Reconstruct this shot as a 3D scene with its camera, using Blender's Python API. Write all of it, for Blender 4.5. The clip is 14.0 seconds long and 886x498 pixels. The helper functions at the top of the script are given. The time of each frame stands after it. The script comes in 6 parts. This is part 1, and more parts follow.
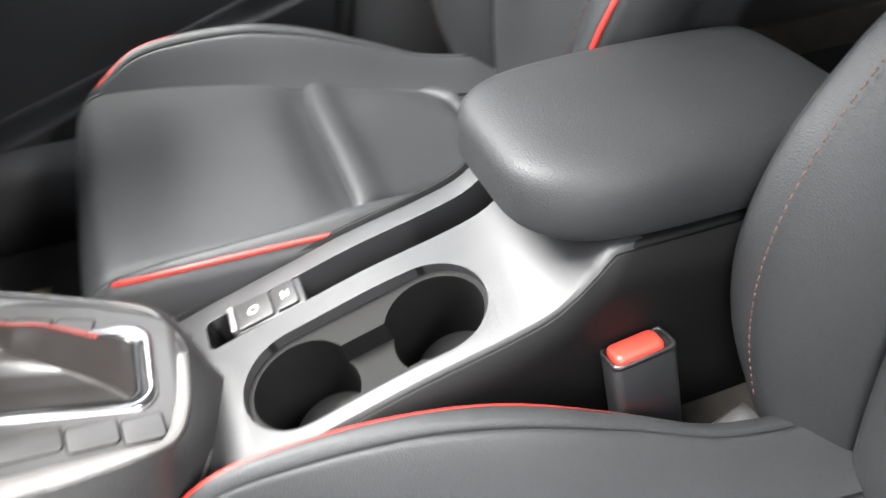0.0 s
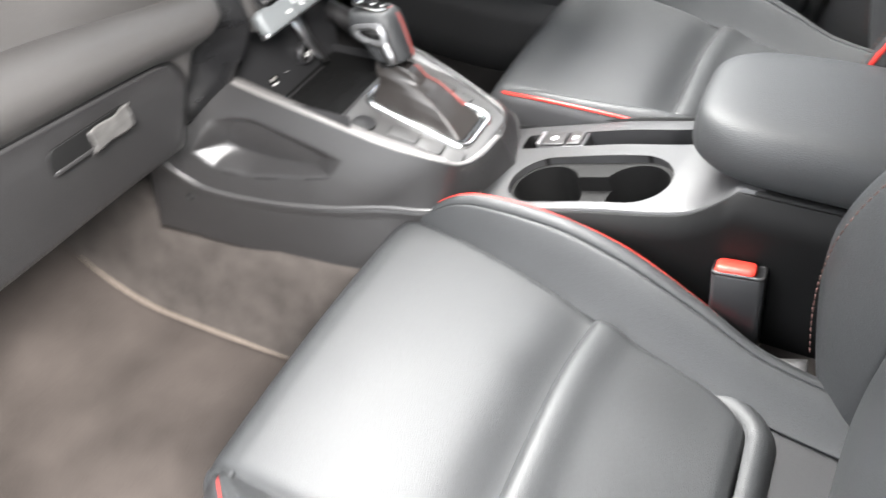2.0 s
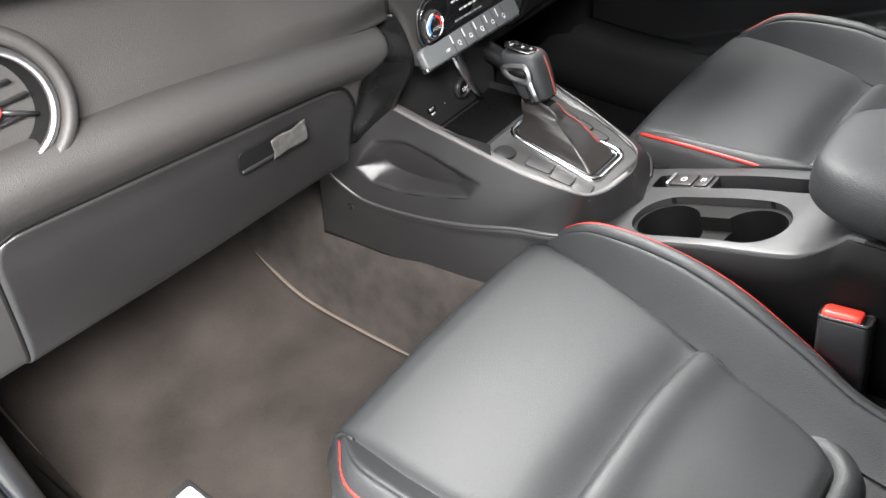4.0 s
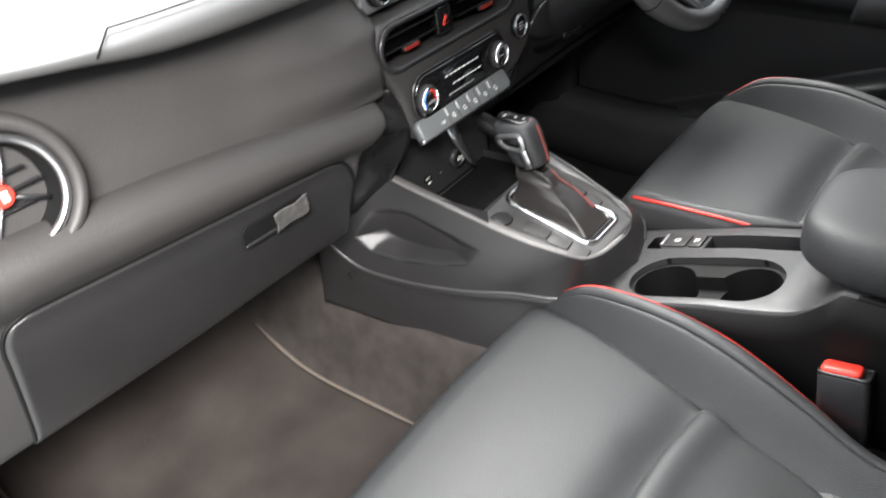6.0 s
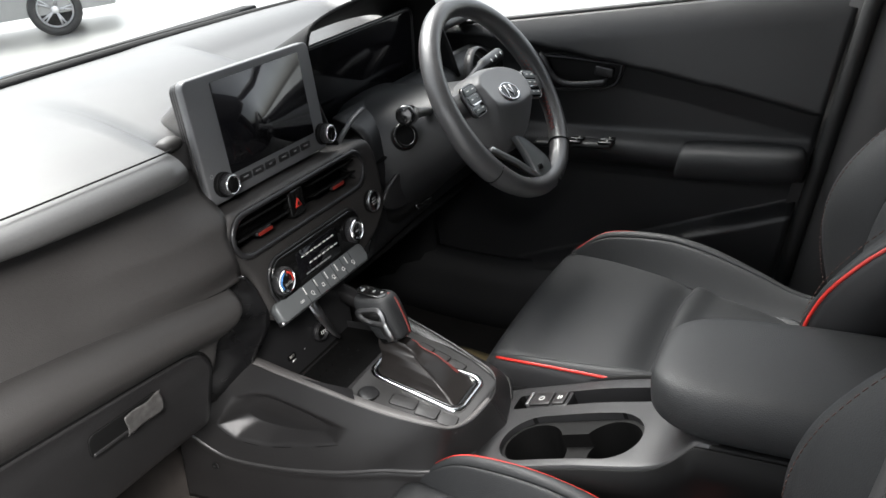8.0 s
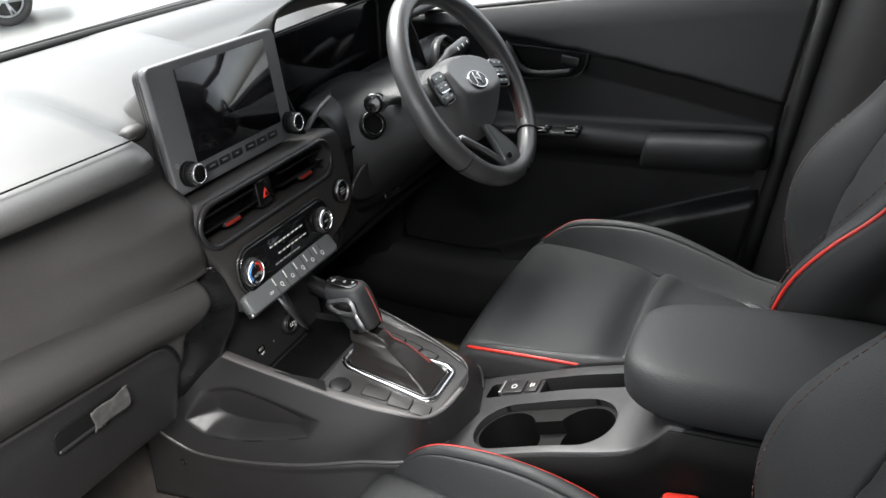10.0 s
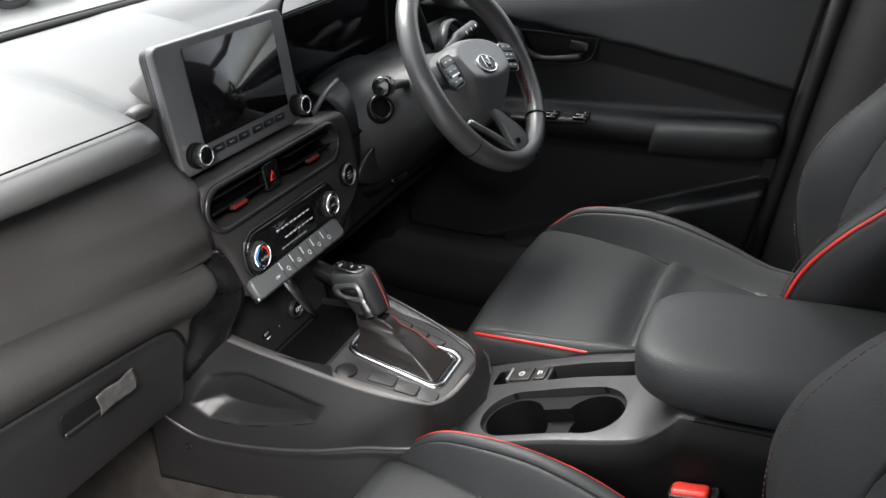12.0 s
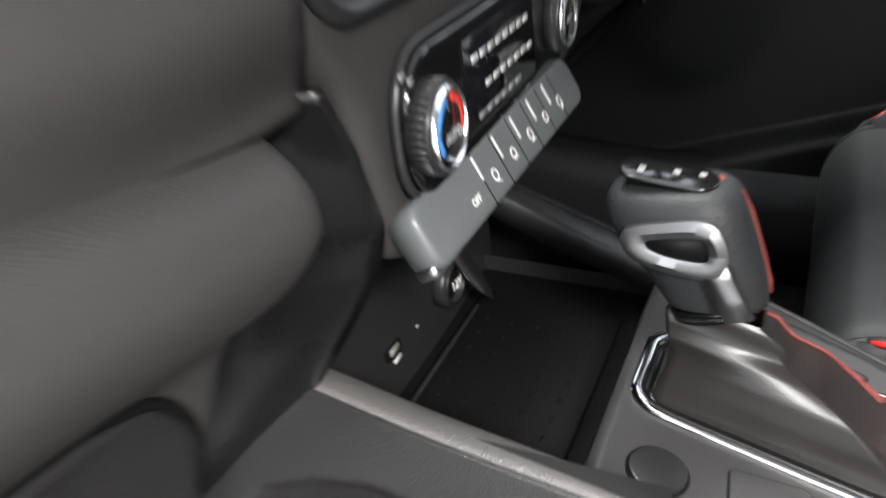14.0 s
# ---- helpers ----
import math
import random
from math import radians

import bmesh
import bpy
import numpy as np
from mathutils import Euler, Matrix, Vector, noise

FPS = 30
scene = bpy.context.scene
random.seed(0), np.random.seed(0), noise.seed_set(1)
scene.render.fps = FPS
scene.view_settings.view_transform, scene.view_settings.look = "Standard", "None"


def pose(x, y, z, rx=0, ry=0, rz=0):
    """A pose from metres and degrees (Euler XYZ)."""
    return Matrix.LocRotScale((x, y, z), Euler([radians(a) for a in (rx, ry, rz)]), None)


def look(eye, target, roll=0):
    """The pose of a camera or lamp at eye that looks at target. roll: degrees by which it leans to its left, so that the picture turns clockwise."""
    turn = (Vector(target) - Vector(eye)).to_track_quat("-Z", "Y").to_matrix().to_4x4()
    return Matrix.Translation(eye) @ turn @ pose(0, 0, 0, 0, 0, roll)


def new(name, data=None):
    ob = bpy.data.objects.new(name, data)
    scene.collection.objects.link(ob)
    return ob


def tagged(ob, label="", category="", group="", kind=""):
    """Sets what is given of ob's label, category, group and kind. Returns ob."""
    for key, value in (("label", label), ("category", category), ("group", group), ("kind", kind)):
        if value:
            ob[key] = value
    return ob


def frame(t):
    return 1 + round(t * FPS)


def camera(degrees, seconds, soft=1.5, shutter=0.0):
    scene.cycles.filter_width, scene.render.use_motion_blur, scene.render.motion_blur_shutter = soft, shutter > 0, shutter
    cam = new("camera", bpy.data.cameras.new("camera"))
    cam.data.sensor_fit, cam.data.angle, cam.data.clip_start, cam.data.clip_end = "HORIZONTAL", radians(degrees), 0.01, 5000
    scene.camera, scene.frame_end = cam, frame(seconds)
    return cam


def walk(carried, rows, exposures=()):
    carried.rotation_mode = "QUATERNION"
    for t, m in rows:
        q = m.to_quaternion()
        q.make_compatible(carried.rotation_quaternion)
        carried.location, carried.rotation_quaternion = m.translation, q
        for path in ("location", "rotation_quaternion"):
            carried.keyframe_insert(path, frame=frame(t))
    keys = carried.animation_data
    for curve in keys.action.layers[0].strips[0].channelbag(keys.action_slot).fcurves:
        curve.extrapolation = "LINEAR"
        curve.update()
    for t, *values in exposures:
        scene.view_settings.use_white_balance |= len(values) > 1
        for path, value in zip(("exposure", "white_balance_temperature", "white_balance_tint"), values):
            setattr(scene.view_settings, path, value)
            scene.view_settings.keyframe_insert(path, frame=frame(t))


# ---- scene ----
cam = camera(58.5, 14.0, soft=1.5, shutter=0.5)
PATH = [
    (0, (-0.422, 0.298, 1.063), (1.037, -0.22, -0.203), -1.9),
    (0.2, (-0.453, 0.236, 1.105), (1.0, 0.026, -0.253), -5.5),
    (0.5, (-0.52, 0.165, 1.19), (0.895, 0.343, -0.212), -11.4),
    (0.8, (-0.573, 0.11, 1.224), (0.866, 0.389, -0.136), -5.8),
    (1, (-0.58, 0.099, 1.216), (0.865, 0.402, -0.134), -6.0),
    (1.5, (-0.595, 0.08, 1.192), (0.811, 0.457, -0.179), -6.5),
    (2, (-0.709, 0.034, 1.207), (0.569, 0.744, -0.158), -4.2),
    (2.5, (-0.741, -0.058, 1.221), (0.434, 0.833, -0.129), -3.6),
    (3, (-0.735, -0.054, 1.239), (0.375, 0.907, -0.119), -5.7),
    (3.5, (-0.746, -0.052, 1.243), (0.356, 1.0, -0.053), -7.7),
    (5.8, (-0.772, -0.049, 1.252), (0.412, 1.064, 0.086), -8.4),
    (6, (-0.771, -0.05, 1.257), (0.445, 1.067, 0.129), -9.1),
    (6.5, (-0.755, -0.063, 1.271), (0.59, 0.977, 0.218), -10.3),
    (7, (-0.753, -0.061, 1.281), (0.66, 0.955, 0.296), -9.9),
    (7.5, (-0.755, -0.062, 1.288), (0.761, 0.907, 0.413), -8.4),
    (8, (-0.746, -0.067, 1.288), (0.806, 0.864, 0.437), -7.9),
    (10.5, (-0.748, -0.049, 1.28), (0.839, 0.785, 0.392), -7.1),
    (11, (-0.747, -0.045, 1.278), (0.834, 0.789, 0.382), -7.1),
    (11.5, (-0.742, -0.042, 1.275), (0.835, 0.795, 0.374), -7.0),
    (12, (-0.745, -0.041, 1.275), (0.827, 0.802, 0.37), -6.8),
    (12.5, (-0.743, -0.019, 1.276), (0.821, 0.832, 0.365), -7.0),
    (13, (-0.673, 0.113, 1.26), (0.884, 0.992, 0.365), -7.3),
    (13.5, (-0.508, 0.334, 1.116), (1.056, 1.208, 0.228), -10.1),
    (13.6, (-0.478, 0.366, 1.077), (1.093, 1.223, 0.185), -9.5),
    (14, (-0.328, 0.444, 0.965), (1.196, 1.235, -0.061), -6.0),
]
EXPO = [(0.0, 3.75), (1.0, 4.05), (1.5, 4.1), (2.0, 3.95), (2.5, 3.75), (3.0, 3.4), (3.6, 3.15), (6.0, 2.9), (7.0, 2.3), (8.0, 2.1), (10.5, 2.2), (12.5, 2.1), (13.0, 1.95), (13.5, 2.1), (14.0, 2.7)]
walk(cam, [(t, look(eye, target, roll)) for t, eye, target, roll in PATH], EXPO)

# ---- light ----
world = bpy.data.worlds.new("sky")
scene.world = world
world.use_nodes = True
wn = world.node_tree
sky = wn.nodes.new("ShaderNodeTexSky")
sky.sky_type = "NISHITA"
sky.sun_disc = False
sky.sun_elevation, sky.sun_rotation = radians(60), radians(22)
sky.air_density, sky.dust_density = 1.0, 4.0
desat = wn.nodes.new("ShaderNodeHueSaturation")
desat.inputs["Saturation"].default_value = 0.26
wn.links.new(sky.outputs[0], desat.inputs["Color"])
wn.links.new(desat.outputs[0], wn.nodes["Background"].inputs[0])
wn.nodes["Background"].inputs[1].default_value = 0.112
sun = new("sun", bpy.data.lights.new("sun", "SUN"))
sun.data.energy, sun.data.angle, sun.data.color = 1.8, radians(36), (1.0, 0.985, 0.965)
sun.matrix_world = look((0.60, 1.48, 2.78), (0, 0, 0))
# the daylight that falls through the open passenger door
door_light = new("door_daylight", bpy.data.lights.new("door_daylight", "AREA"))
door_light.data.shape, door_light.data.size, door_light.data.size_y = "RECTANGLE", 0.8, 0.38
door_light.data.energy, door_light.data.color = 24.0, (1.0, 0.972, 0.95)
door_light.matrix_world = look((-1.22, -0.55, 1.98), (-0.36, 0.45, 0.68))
# and a low fill lamp added beyond it, which reaches across the cabin
fill_light = new("cabin_fill", bpy.data.lights.new("cabin_fill", "AREA"))
fill_light.data.shape, fill_light.data.size, fill_light.data.size_y = "RECTANGLE", 1.0, 0.45
fill_light.data.energy, fill_light.data.color = 0.7, (1.0, 0.985, 0.965)
fill_light.matrix_world = look((-1.45, 0.62, 1.42), (0.05, 0.0, 0.80))



# ---- materials ----
def material(name, color, rough=0.5, metal=0.0, grain=0.0, grain_size=900.0, spread=0.12, blotch=25.0, coat=0.0, spec=0.5, kind="noise"):
    """A procedural surface: two scales of colour variation, roughness variation and a fine bump."""
    m = bpy.data.materials.new(name)
    m.use_nodes = True
    nt = m.node_tree
    b = nt.nodes["Principled BSDF"]
    b.inputs["Metallic"].default_value = metal
    b.inputs["Coat Weight"].default_value = coat
    b.inputs["Specular IOR Level"].default_value = spec
    co = nt.nodes.new("ShaderNodeTexCoord")
    big, fine = nt.nodes.new("ShaderNodeTexNoise"), nt.nodes.new("ShaderNodeTexNoise")
    big.inputs["Scale"].default_value, big.inputs["Detail"].default_value = blotch, 4
    fine.inputs["Scale"].default_value, fine.inputs["Detail"].default_value = grain_size * 0.6, 3
    for n in (big, fine):
        nt.links.new(co.outputs["Object"], n.inputs["Vector"])
    mixf = nt.nodes.new("ShaderNodeMath")
    mixf.operation = "MULTIPLY_ADD"
    mixf.inputs[1].default_value = 0.6
    nt.links.new(big.outputs[0], mixf.inputs[0])
    half = nt.nodes.new("ShaderNodeMath")
    half.operation = "MULTIPLY"
    half.inputs[1].default_value = 0.4
    nt.links.new(fine.outputs[0], half.inputs[0])
    nt.links.new(half.outputs[0], mixf.inputs[2])
    ramp = nt.nodes.new("ShaderNodeValToRGB")
    ramp.color_ramp.elements[0].position, ramp.color_ramp.elements[1].position = 0.3, 0.7
    lo, hi = [max(0, c * (1 - spread)) for c in color], [min(1, c * (1 + spread)) for c in color]
    ramp.color_ramp.elements[0].color, ramp.color_ramp.elements[1].color = (*lo, 1), (*hi, 1)
    nt.links.new(mixf.outputs[0], ramp.inputs[0])
    nt.links.new(ramp.outputs[0], b.inputs["Base Color"])
    rr = nt.nodes.new("ShaderNodeMapRange")
    rr.inputs[3].default_value, rr.inputs[4].default_value = max(0.02, rough - 0.07), min(1, rough + 0.07)
    nt.links.new(big.outputs[0], rr.inputs[0])
    nt.links.new(rr.outputs[0], b.inputs["Roughness"])
    if grain:
        bump = nt.nodes.new("ShaderNodeBump")
        bump.inputs["Strength"].default_value, bump.inputs["Distance"].default_value = grain, 0.0006
        if kind == "leather":
            vor = nt.nodes.new("ShaderNodeTexVoronoi")
            vor.feature = "DISTANCE_TO_EDGE"
            vor.inputs["Scale"].default_value = grain_size
            nt.links.new(co.outputs["Object"], vor.inputs["Vector"])
            nt.links.new(vor.outputs["Distance"], bump.inputs["Height"])
        else:
            nt.links.new(fine.outputs[0], bump.inputs["Height"])
        nt.links.new(bump.outputs[0], b.inputs["Normal"])
    return m


LEATHER = material("black_leather", (0.019, 0.020, 0.021), 0.56, spec=0.41, grain=0.6, grain_size=460, kind="leather", spread=0.15, blotch=14)
LEATHER_SIDE = material("black_vinyl", (0.021, 0.021, 0.022), 0.54, spec=0.38, grain=0.35, grain_size=520, kind="leather", blotch=14)
SOFT = material("soft_dash_plastic", (0.034, 0.0322, 0.0312), 0.54, grain=0.55, grain_size=480, kind="leather", blotch=9)
PAD_TOP = material("smooth_upper_dash", (0.062, 0.062, 0.062), 0.36, grain=0.2, grain_size=650, kind="leather", blotch=9, spec=0.6)
DOOR = material("dark_door_plastic", (0.0165, 0.017, 0.018), 0.46, grain=0.4, grain_size=650, kind="leather", blotch=9)
HARD = material("hard_grained_plastic", (0.017, 0.0165, 0.0168), 0.36, spec=0.6, grain=0.5, grain_size=620, kind="leather", blotch=12)
SATIN = material("satin_black_plastic", (0.020, 0.020, 0.021), 0.32, grain=0.1, grain_size=900, blotch=18)
TRIM_GREY = material("satin_grey_trim", (0.050, 0.049, 0.049), 0.38, 0.2, grain=0.1, blotch=18)
RAIL = material("textured_grey_rail", (0.125, 0.120, 0.117), 0.44, 0.15, grain=0.8, grain_size=700, kind="leather", blotch=18)
TRAY = material("satin_tray_plastic", (0.027, 0.027, 0.028), 0.40, grain=0.35, grain_size=900, kind="leather", blotch=16, spec=0.5)
GLOSS = material("piano_black", (0.006, 0.006, 0.006), 0.10, coat=0.5, spread=0.05)
SCREEN = material("dark_display_glass", (0.005, 0.005, 0.006), 0.09, spread=0.05, spec=0.32)
RIM_LEATHER = material("smooth_wheel_leather", (0.070, 0.070, 0.071), 0.30, coat=0.25, grain=0.4, grain_size=520, kind="leather", blotch=18, spec=0.7)
HUB = material("grey_hub_plastic", (0.15, 0.15, 0.152), 0.36, grain=0.2, blotch=14)
BEZEL = material("matt_grey_bezel", (0.115, 0.118, 0.122), 0.42, grain=0.1, blotch=18)
SILVER = material("satin_silver", (0.62, 0.62, 0.63), 0.30, 1.0, spread=0.05)
DULL_SILVER = material("dull_silver_trim", (0.27, 0.27, 0.275), 0.40, 1.0, spread=0.06)
CHROME = material("bright_chrome", (0.80, 0.80, 0.81), 0.14, 1.0, spread=0.03)
STRIP = material("grey_button_bar", (0.13, 0.138, 0.14), 0.40, 0.2, grain=0.05, spread=0.06)
WHITE = material("white_marking", (0.75, 0.75, 0.73), 0.5, spread=0.04)
DIM_MARK = material("faint_marking", (0.13, 0.13, 0.13), 0.5, spread=0.04)
CHEEK = material("gloss_black_cheek", (0.007, 0.007, 0.0075), 0.27, coat=0.1, blotch=12)
GREY_MARK = material("grey_marking", (0.30, 0.30, 0.30), 0.5, spread=0.04)
RED = material("red_piping", (0.56, 0.028, 0.020), 0.42, grain=0.3, grain_size=700)
BROWN_THREAD = material("brown_thread", (0.075, 0.035, 0.028), 0.7)
RED_DARK = material("dull_red_thread", (0.20, 0.034, 0.028), 0.6)
RED_GLOSS = material("red_button_plastic", (0.72, 0.045, 0.03), 0.35, spread=0.06)
RED_VENT = material("red_vent_accent", (0.30, 0.03, 0.02), 0.35, 0.3, spread=0.06)
BLUE_MARK = material("blue_marking", (0.06, 0.22, 0.55), 0.4, spread=0.04)
CARPET = material("dark_brown_grey_carpet", (0.044, 0.0385, 0.035), 0.95, grain=1.0, grain_size=1500, spread=0.35, blotch=30, spec=0.1)
MAT_CLOTH = material("worn_floor_mat_cloth", (0.046, 0.039, 0.035), 0.95, grain=1.0, grain_size=1300, spread=0.40, blotch=9, spec=0.1)
# near-black carpet tone that carries the driver footwell's shade
FOOTWELL_SHADE = material("footwell_shade_black", (0.010, 0.0095, 0.0095), 0.95, grain=1.0, grain_size=1300, spread=0.35, blotch=14, spec=0.1)
# black plastic; its colour also stands for shade in places on the console
BLACK = material("black_plastic_and_shade", (0.0055, 0.0055, 0.0055), 0.6, grain=0.2, spec=0.15)
RUBBER = material("black_rubber", (0.018, 0.018, 0.018), 0.6, grain=0.2)
BLUE = material("blue_car_paint", (0.010, 0.16, 0.36), 0.28, 0.4, coat=1.0, spread=0.04)
BOOT = material("creased_boot_leather", (0.019, 0.017, 0.016), 0.36, grain=0.12, grain_size=520, kind="leather", blotch=40)
HEADLINER = material("grey_headliner_fabric", (0.36, 0.35, 0.34), 0.95, grain=0.5, spec=0.1)
PILLAR = material("dark_pillar_trim", (0.045, 0.044, 0.044), 0.6, grain=0.3, grain_size=800, kind="leather")
JAMB = material("grey_lacquer", (0.055, 0.057, 0.06), 0.30, 0.1, coat=0.4, spread=0.05)
GROUND = material("pale_polished_concrete", (0.25, 0.25, 0.24), 0.35, grain=0.2, grain_size=60, blotch=1.2, spread=0.15)
LINE_PAINT = material("white_floor_paint", (0.60, 0.60, 0.59), 0.5, grain=0.2, grain_size=60, blotch=3)
CAR_PAINT = material("silver_grey_car_paint", (0.30, 0.30, 0.29), 0.25, coat=1.0, spread=0.04)
TAPE = material("scuffed_clear_tape", (0.065, 0.063, 0.061), 0.22, grain=0.6, grain_size=160, spread=0.35, blotch=120)
BINDING = material("tan_grey_edge_binding", (0.150, 0.125, 0.105), 0.9, grain=0.8, grain_size=900, spec=0.1)
FABRIC = material("woven_seatbelt", (0.014, 0.014, 0.014), 0.8, grain=0.8, grain_size=900)
BADGE = material("brushed_badge_plate", (0.50, 0.49, 0.46), 0.45, 0.6, spread=0.1)
TAN = material("yellow_brown_webbing", (0.20, 0.155, 0.075), 0.8, grain=0.6, grain_size=500)
GLASS = bpy.data.materials.new("clear_glass")
GLASS.use_nodes = True
gn = GLASS.node_tree
clear, gloss, both = gn.nodes.new("ShaderNodeBsdfTransparent"), gn.nodes.new("ShaderNodeBsdfGlossy"), gn.nodes.new("ShaderNodeMixShader")
clear.inputs["Color"].default_value = (0.93, 0.96, 0.95, 1)
gloss.inputs["Roughness"].default_value = 0.02
both.inputs[0].default_value = 0.06
gn.links.new(clear.outputs[0], both.inputs[1])
gn.links.new(gloss.outputs[0], both.inputs[2])
gn.links.new(both.outputs[0], gn.nodes["Material Output"].inputs["Surface"])


# ---- building helpers ----
def thing(name, base, label, category, group="", kind=""):
    ob = new(name)
    ob.empty_display_size = 0.05
    ob.location = base
    return tagged(ob, label, category, group, kind)


def part(name, bm, mat, parent=None, label="", smooth=True, auto=None):
    """Links a bmesh, given in world metres, as one mesh object under a thing or a part."""
    bmesh.ops.recalc_face_normals(bm, faces=bm.faces)
    me = bpy.data.meshes.new(name)
    bm.to_mesh(me)
    bm.free()
    if smooth:
        me.polygons.foreach_set("use_smooth", [True] * len(me.polygons))
        if auto:
            me.set_sharp_from_angle(angle=radians(auto))
    me.materials.append(mat)
    ob = new(name, me)
    if parent is not None:
        ob.parent = parent
        top, off = parent, Vector((0, 0, 0))
        while top is not None:
            off += top.location
            top = top.parent
        ob.location = -off
    if label:
        ob["label"] = label
    return ob


def spline(pts, n):
    """n + 1 points on a smooth curve through pts."""
    p = np.array(pts, float)
    seg = np.linalg.norm(np.diff(p, axis=0), axis=1) ** 0.5
    s = np.r_[0, np.cumsum(seg)]
    m = np.zeros_like(p)
    for i in range(len(p)):
        a, b = max(0, i - 1), min(len(p) - 1, i + 1)
        m[i] = (p[b] - p[a]) / (s[b] - s[a])
    out = []
    for t in np.linspace(0, s[-1], n + 1):
        i = min(len(p) - 2, int(np.searchsorted(s, t, "right")) - 1)
        h = s[i + 1] - s[i]
        u = (t - s[i]) / h
        out.append((2 * u**3 - 3 * u**2 + 1) * p[i] + (u**3 - 2 * u**2 + u) * h * m[i] + (3 * u**2 - 2 * u**3) * p[i + 1] + (u**3 - u**2) * h * m[i + 1])
    return np.array(out)


def smooth_at(xs, ys, x):
    """A smooth value between the knots (xs rising)."""
    x = float(np.clip(x, xs[0], xs[-1]))
    i = min(len(xs) - 2, max(0, int(np.searchsorted(xs, x, "right")) - 1))
    d = [(ys[min(len(xs) - 1, k + 1)] - ys[max(0, k - 1)]) / (xs[min(len(xs) - 1, k + 1)] - xs[max(0, k - 1)]) for k in (i, i + 1)]
    h = xs[i + 1] - xs[i]
    u = (x - xs[i]) / h
    return (2 * u**3 - 3 * u**2 + 1) * ys[i] + (u**3 - 2 * u**2 + u) * h * d[0] + (3 * u**2 - 2 * u**3) * ys[i + 1] + (u**3 - u**2) * h * d[1]


def sheet(fn, nu, nv, bm=None, close_u=False):
    """A grid of faces from fn(u, v), u and v from 0 to 1."""
    bm = bm or bmesh.new()
    rows = [[bm.verts.new(fn(i / nu, j / nv)) for j in range(nv + 1)] for i in range(nu + (0 if close_u else 1))]
    for i in range(nu):
        a, b = rows[i], rows[(i + 1) % len(rows)]
        for j in range(nv):
            bm.faces.new((a[j], a[j + 1], b[j + 1], b[j]))
    return bm


def loft(rings, cap=True, bm=None, closed=True):
    bm = bm or bmesh.new()
    vs = [[bm.verts.new(p) for p in r] for r in rings]
    n = len(vs[0])
    for a, b in zip(vs, vs[1:]):
        for j in range(n if closed else n - 1):
            bm.faces.new((a[j], a[(j + 1) % n], b[(j + 1) % n], b[j]))
    if cap and closed:
        bm.faces.new(vs[0])
        bm.faces.new(vs[-1])
    return bm


def tube(pts, r, n=8, steps=0, closed=False, flat=1.0, bm=None):
    """A rod along a smooth curve; r may be a list of (share, radius)."""
    p = spline(pts, steps) if steps else np.array(pts, float)
    rings, up = [], None
    for i in range(len(p)):
        t = p[min(i + 1, len(p) - 1)] - p[max(i - 1, 0)]
        t = Vector(t).normalized()
        side = t.cross(Vector((0, 0, 1)) if up is None else up)
        if side.length < 1e-4:
            side = t.cross(Vector((1, 0, 0)))
        side.normalize()
        up = side.cross(t).normalized()
        rad = r if np.isscalar(r) else float(np.interp(i / (len(p) - 1), [a for a, _ in r], [b for _, b in r]))
        rings.append([Vector(p[i]) + rad * (math.cos(2 * math.pi * k / n) * side + flat * math.sin(2 * math.pi * k / n) * up) for k in range(n)])
    return loft(rings, bm=bm)


def rounded(w, h, r, n=6):
    """The outline of a rounded rectangle round the origin."""
    r = min(r, w / 2 - 1e-5, h / 2 - 1e-5)
    out = []
    for cx, cy, a0 in ((w / 2 - r, h / 2 - r, 0), (-w / 2 + r, h / 2 - r, 90), (-w / 2 + r, -h / 2 + r, 180), (w / 2 - r, -h / 2 + r, 270)):
        out += [(cx + r * math.cos(radians(a0 + 90 * k / n)), cy + r * math.sin(radians(a0 + 90 * k / n))) for k in range(n + 1)]
    return out


def circle(r, n=28):
    return [(r * math.cos(2 * math.pi * k / n), r * math.sin(2 * math.pi * k / n)) for k in range(n)]


def slab(outline, depth, m, soft=0.0, steps=3, bm=None):
    """An outline in the plane of m, raised by depth along m's z, with a rounded front edge."""
    o = np.array(outline)
    c = o.mean(0)
    size = np.abs(o - c).max(0)
    rings = [[m @ Vector((x, y, 0)) for x, y in outline]]
    for k in range(steps + 1):
        a = math.pi / 2 * k / steps if soft else 0
        inset, z = soft * (1 - math.cos(a)), depth - soft + soft * math.sin(a)
        f = 1 - inset / np.maximum(size, 1e-6)
        rings.append([m @ Vector((c[0] + (x - c[0]) * f[0], c[1] + (y - c[1]) * f[1], z)) for x, y in outline])
        if not soft:
            break
    return loft(rings, bm=bm)


def box(x0, x1, y0, y1, z0, z1, soft=0.004, steps=2, m=None):
    bm = bmesh.new()
    vs = [bm.verts.new((x, y, z)) for x in (x0, x1) for y in (y0, y1) for z in (z0, z1)]
    for f in ((0, 1, 3, 2), (4, 6, 7, 5), (0, 4, 5, 1), (2, 3, 7, 6), (0, 2, 6, 4), (1, 5, 7, 3)):
        bm.faces.new([vs[i] for i in f])
    if soft:
        bmesh.ops.bevel(bm, geom=list(bm.edges), offset=soft, segments=steps, profile=0.5, affect="EDGES")
    if m is not None:
        bmesh.ops.transform(bm, matrix=m, verts=bm.verts)
    return bm


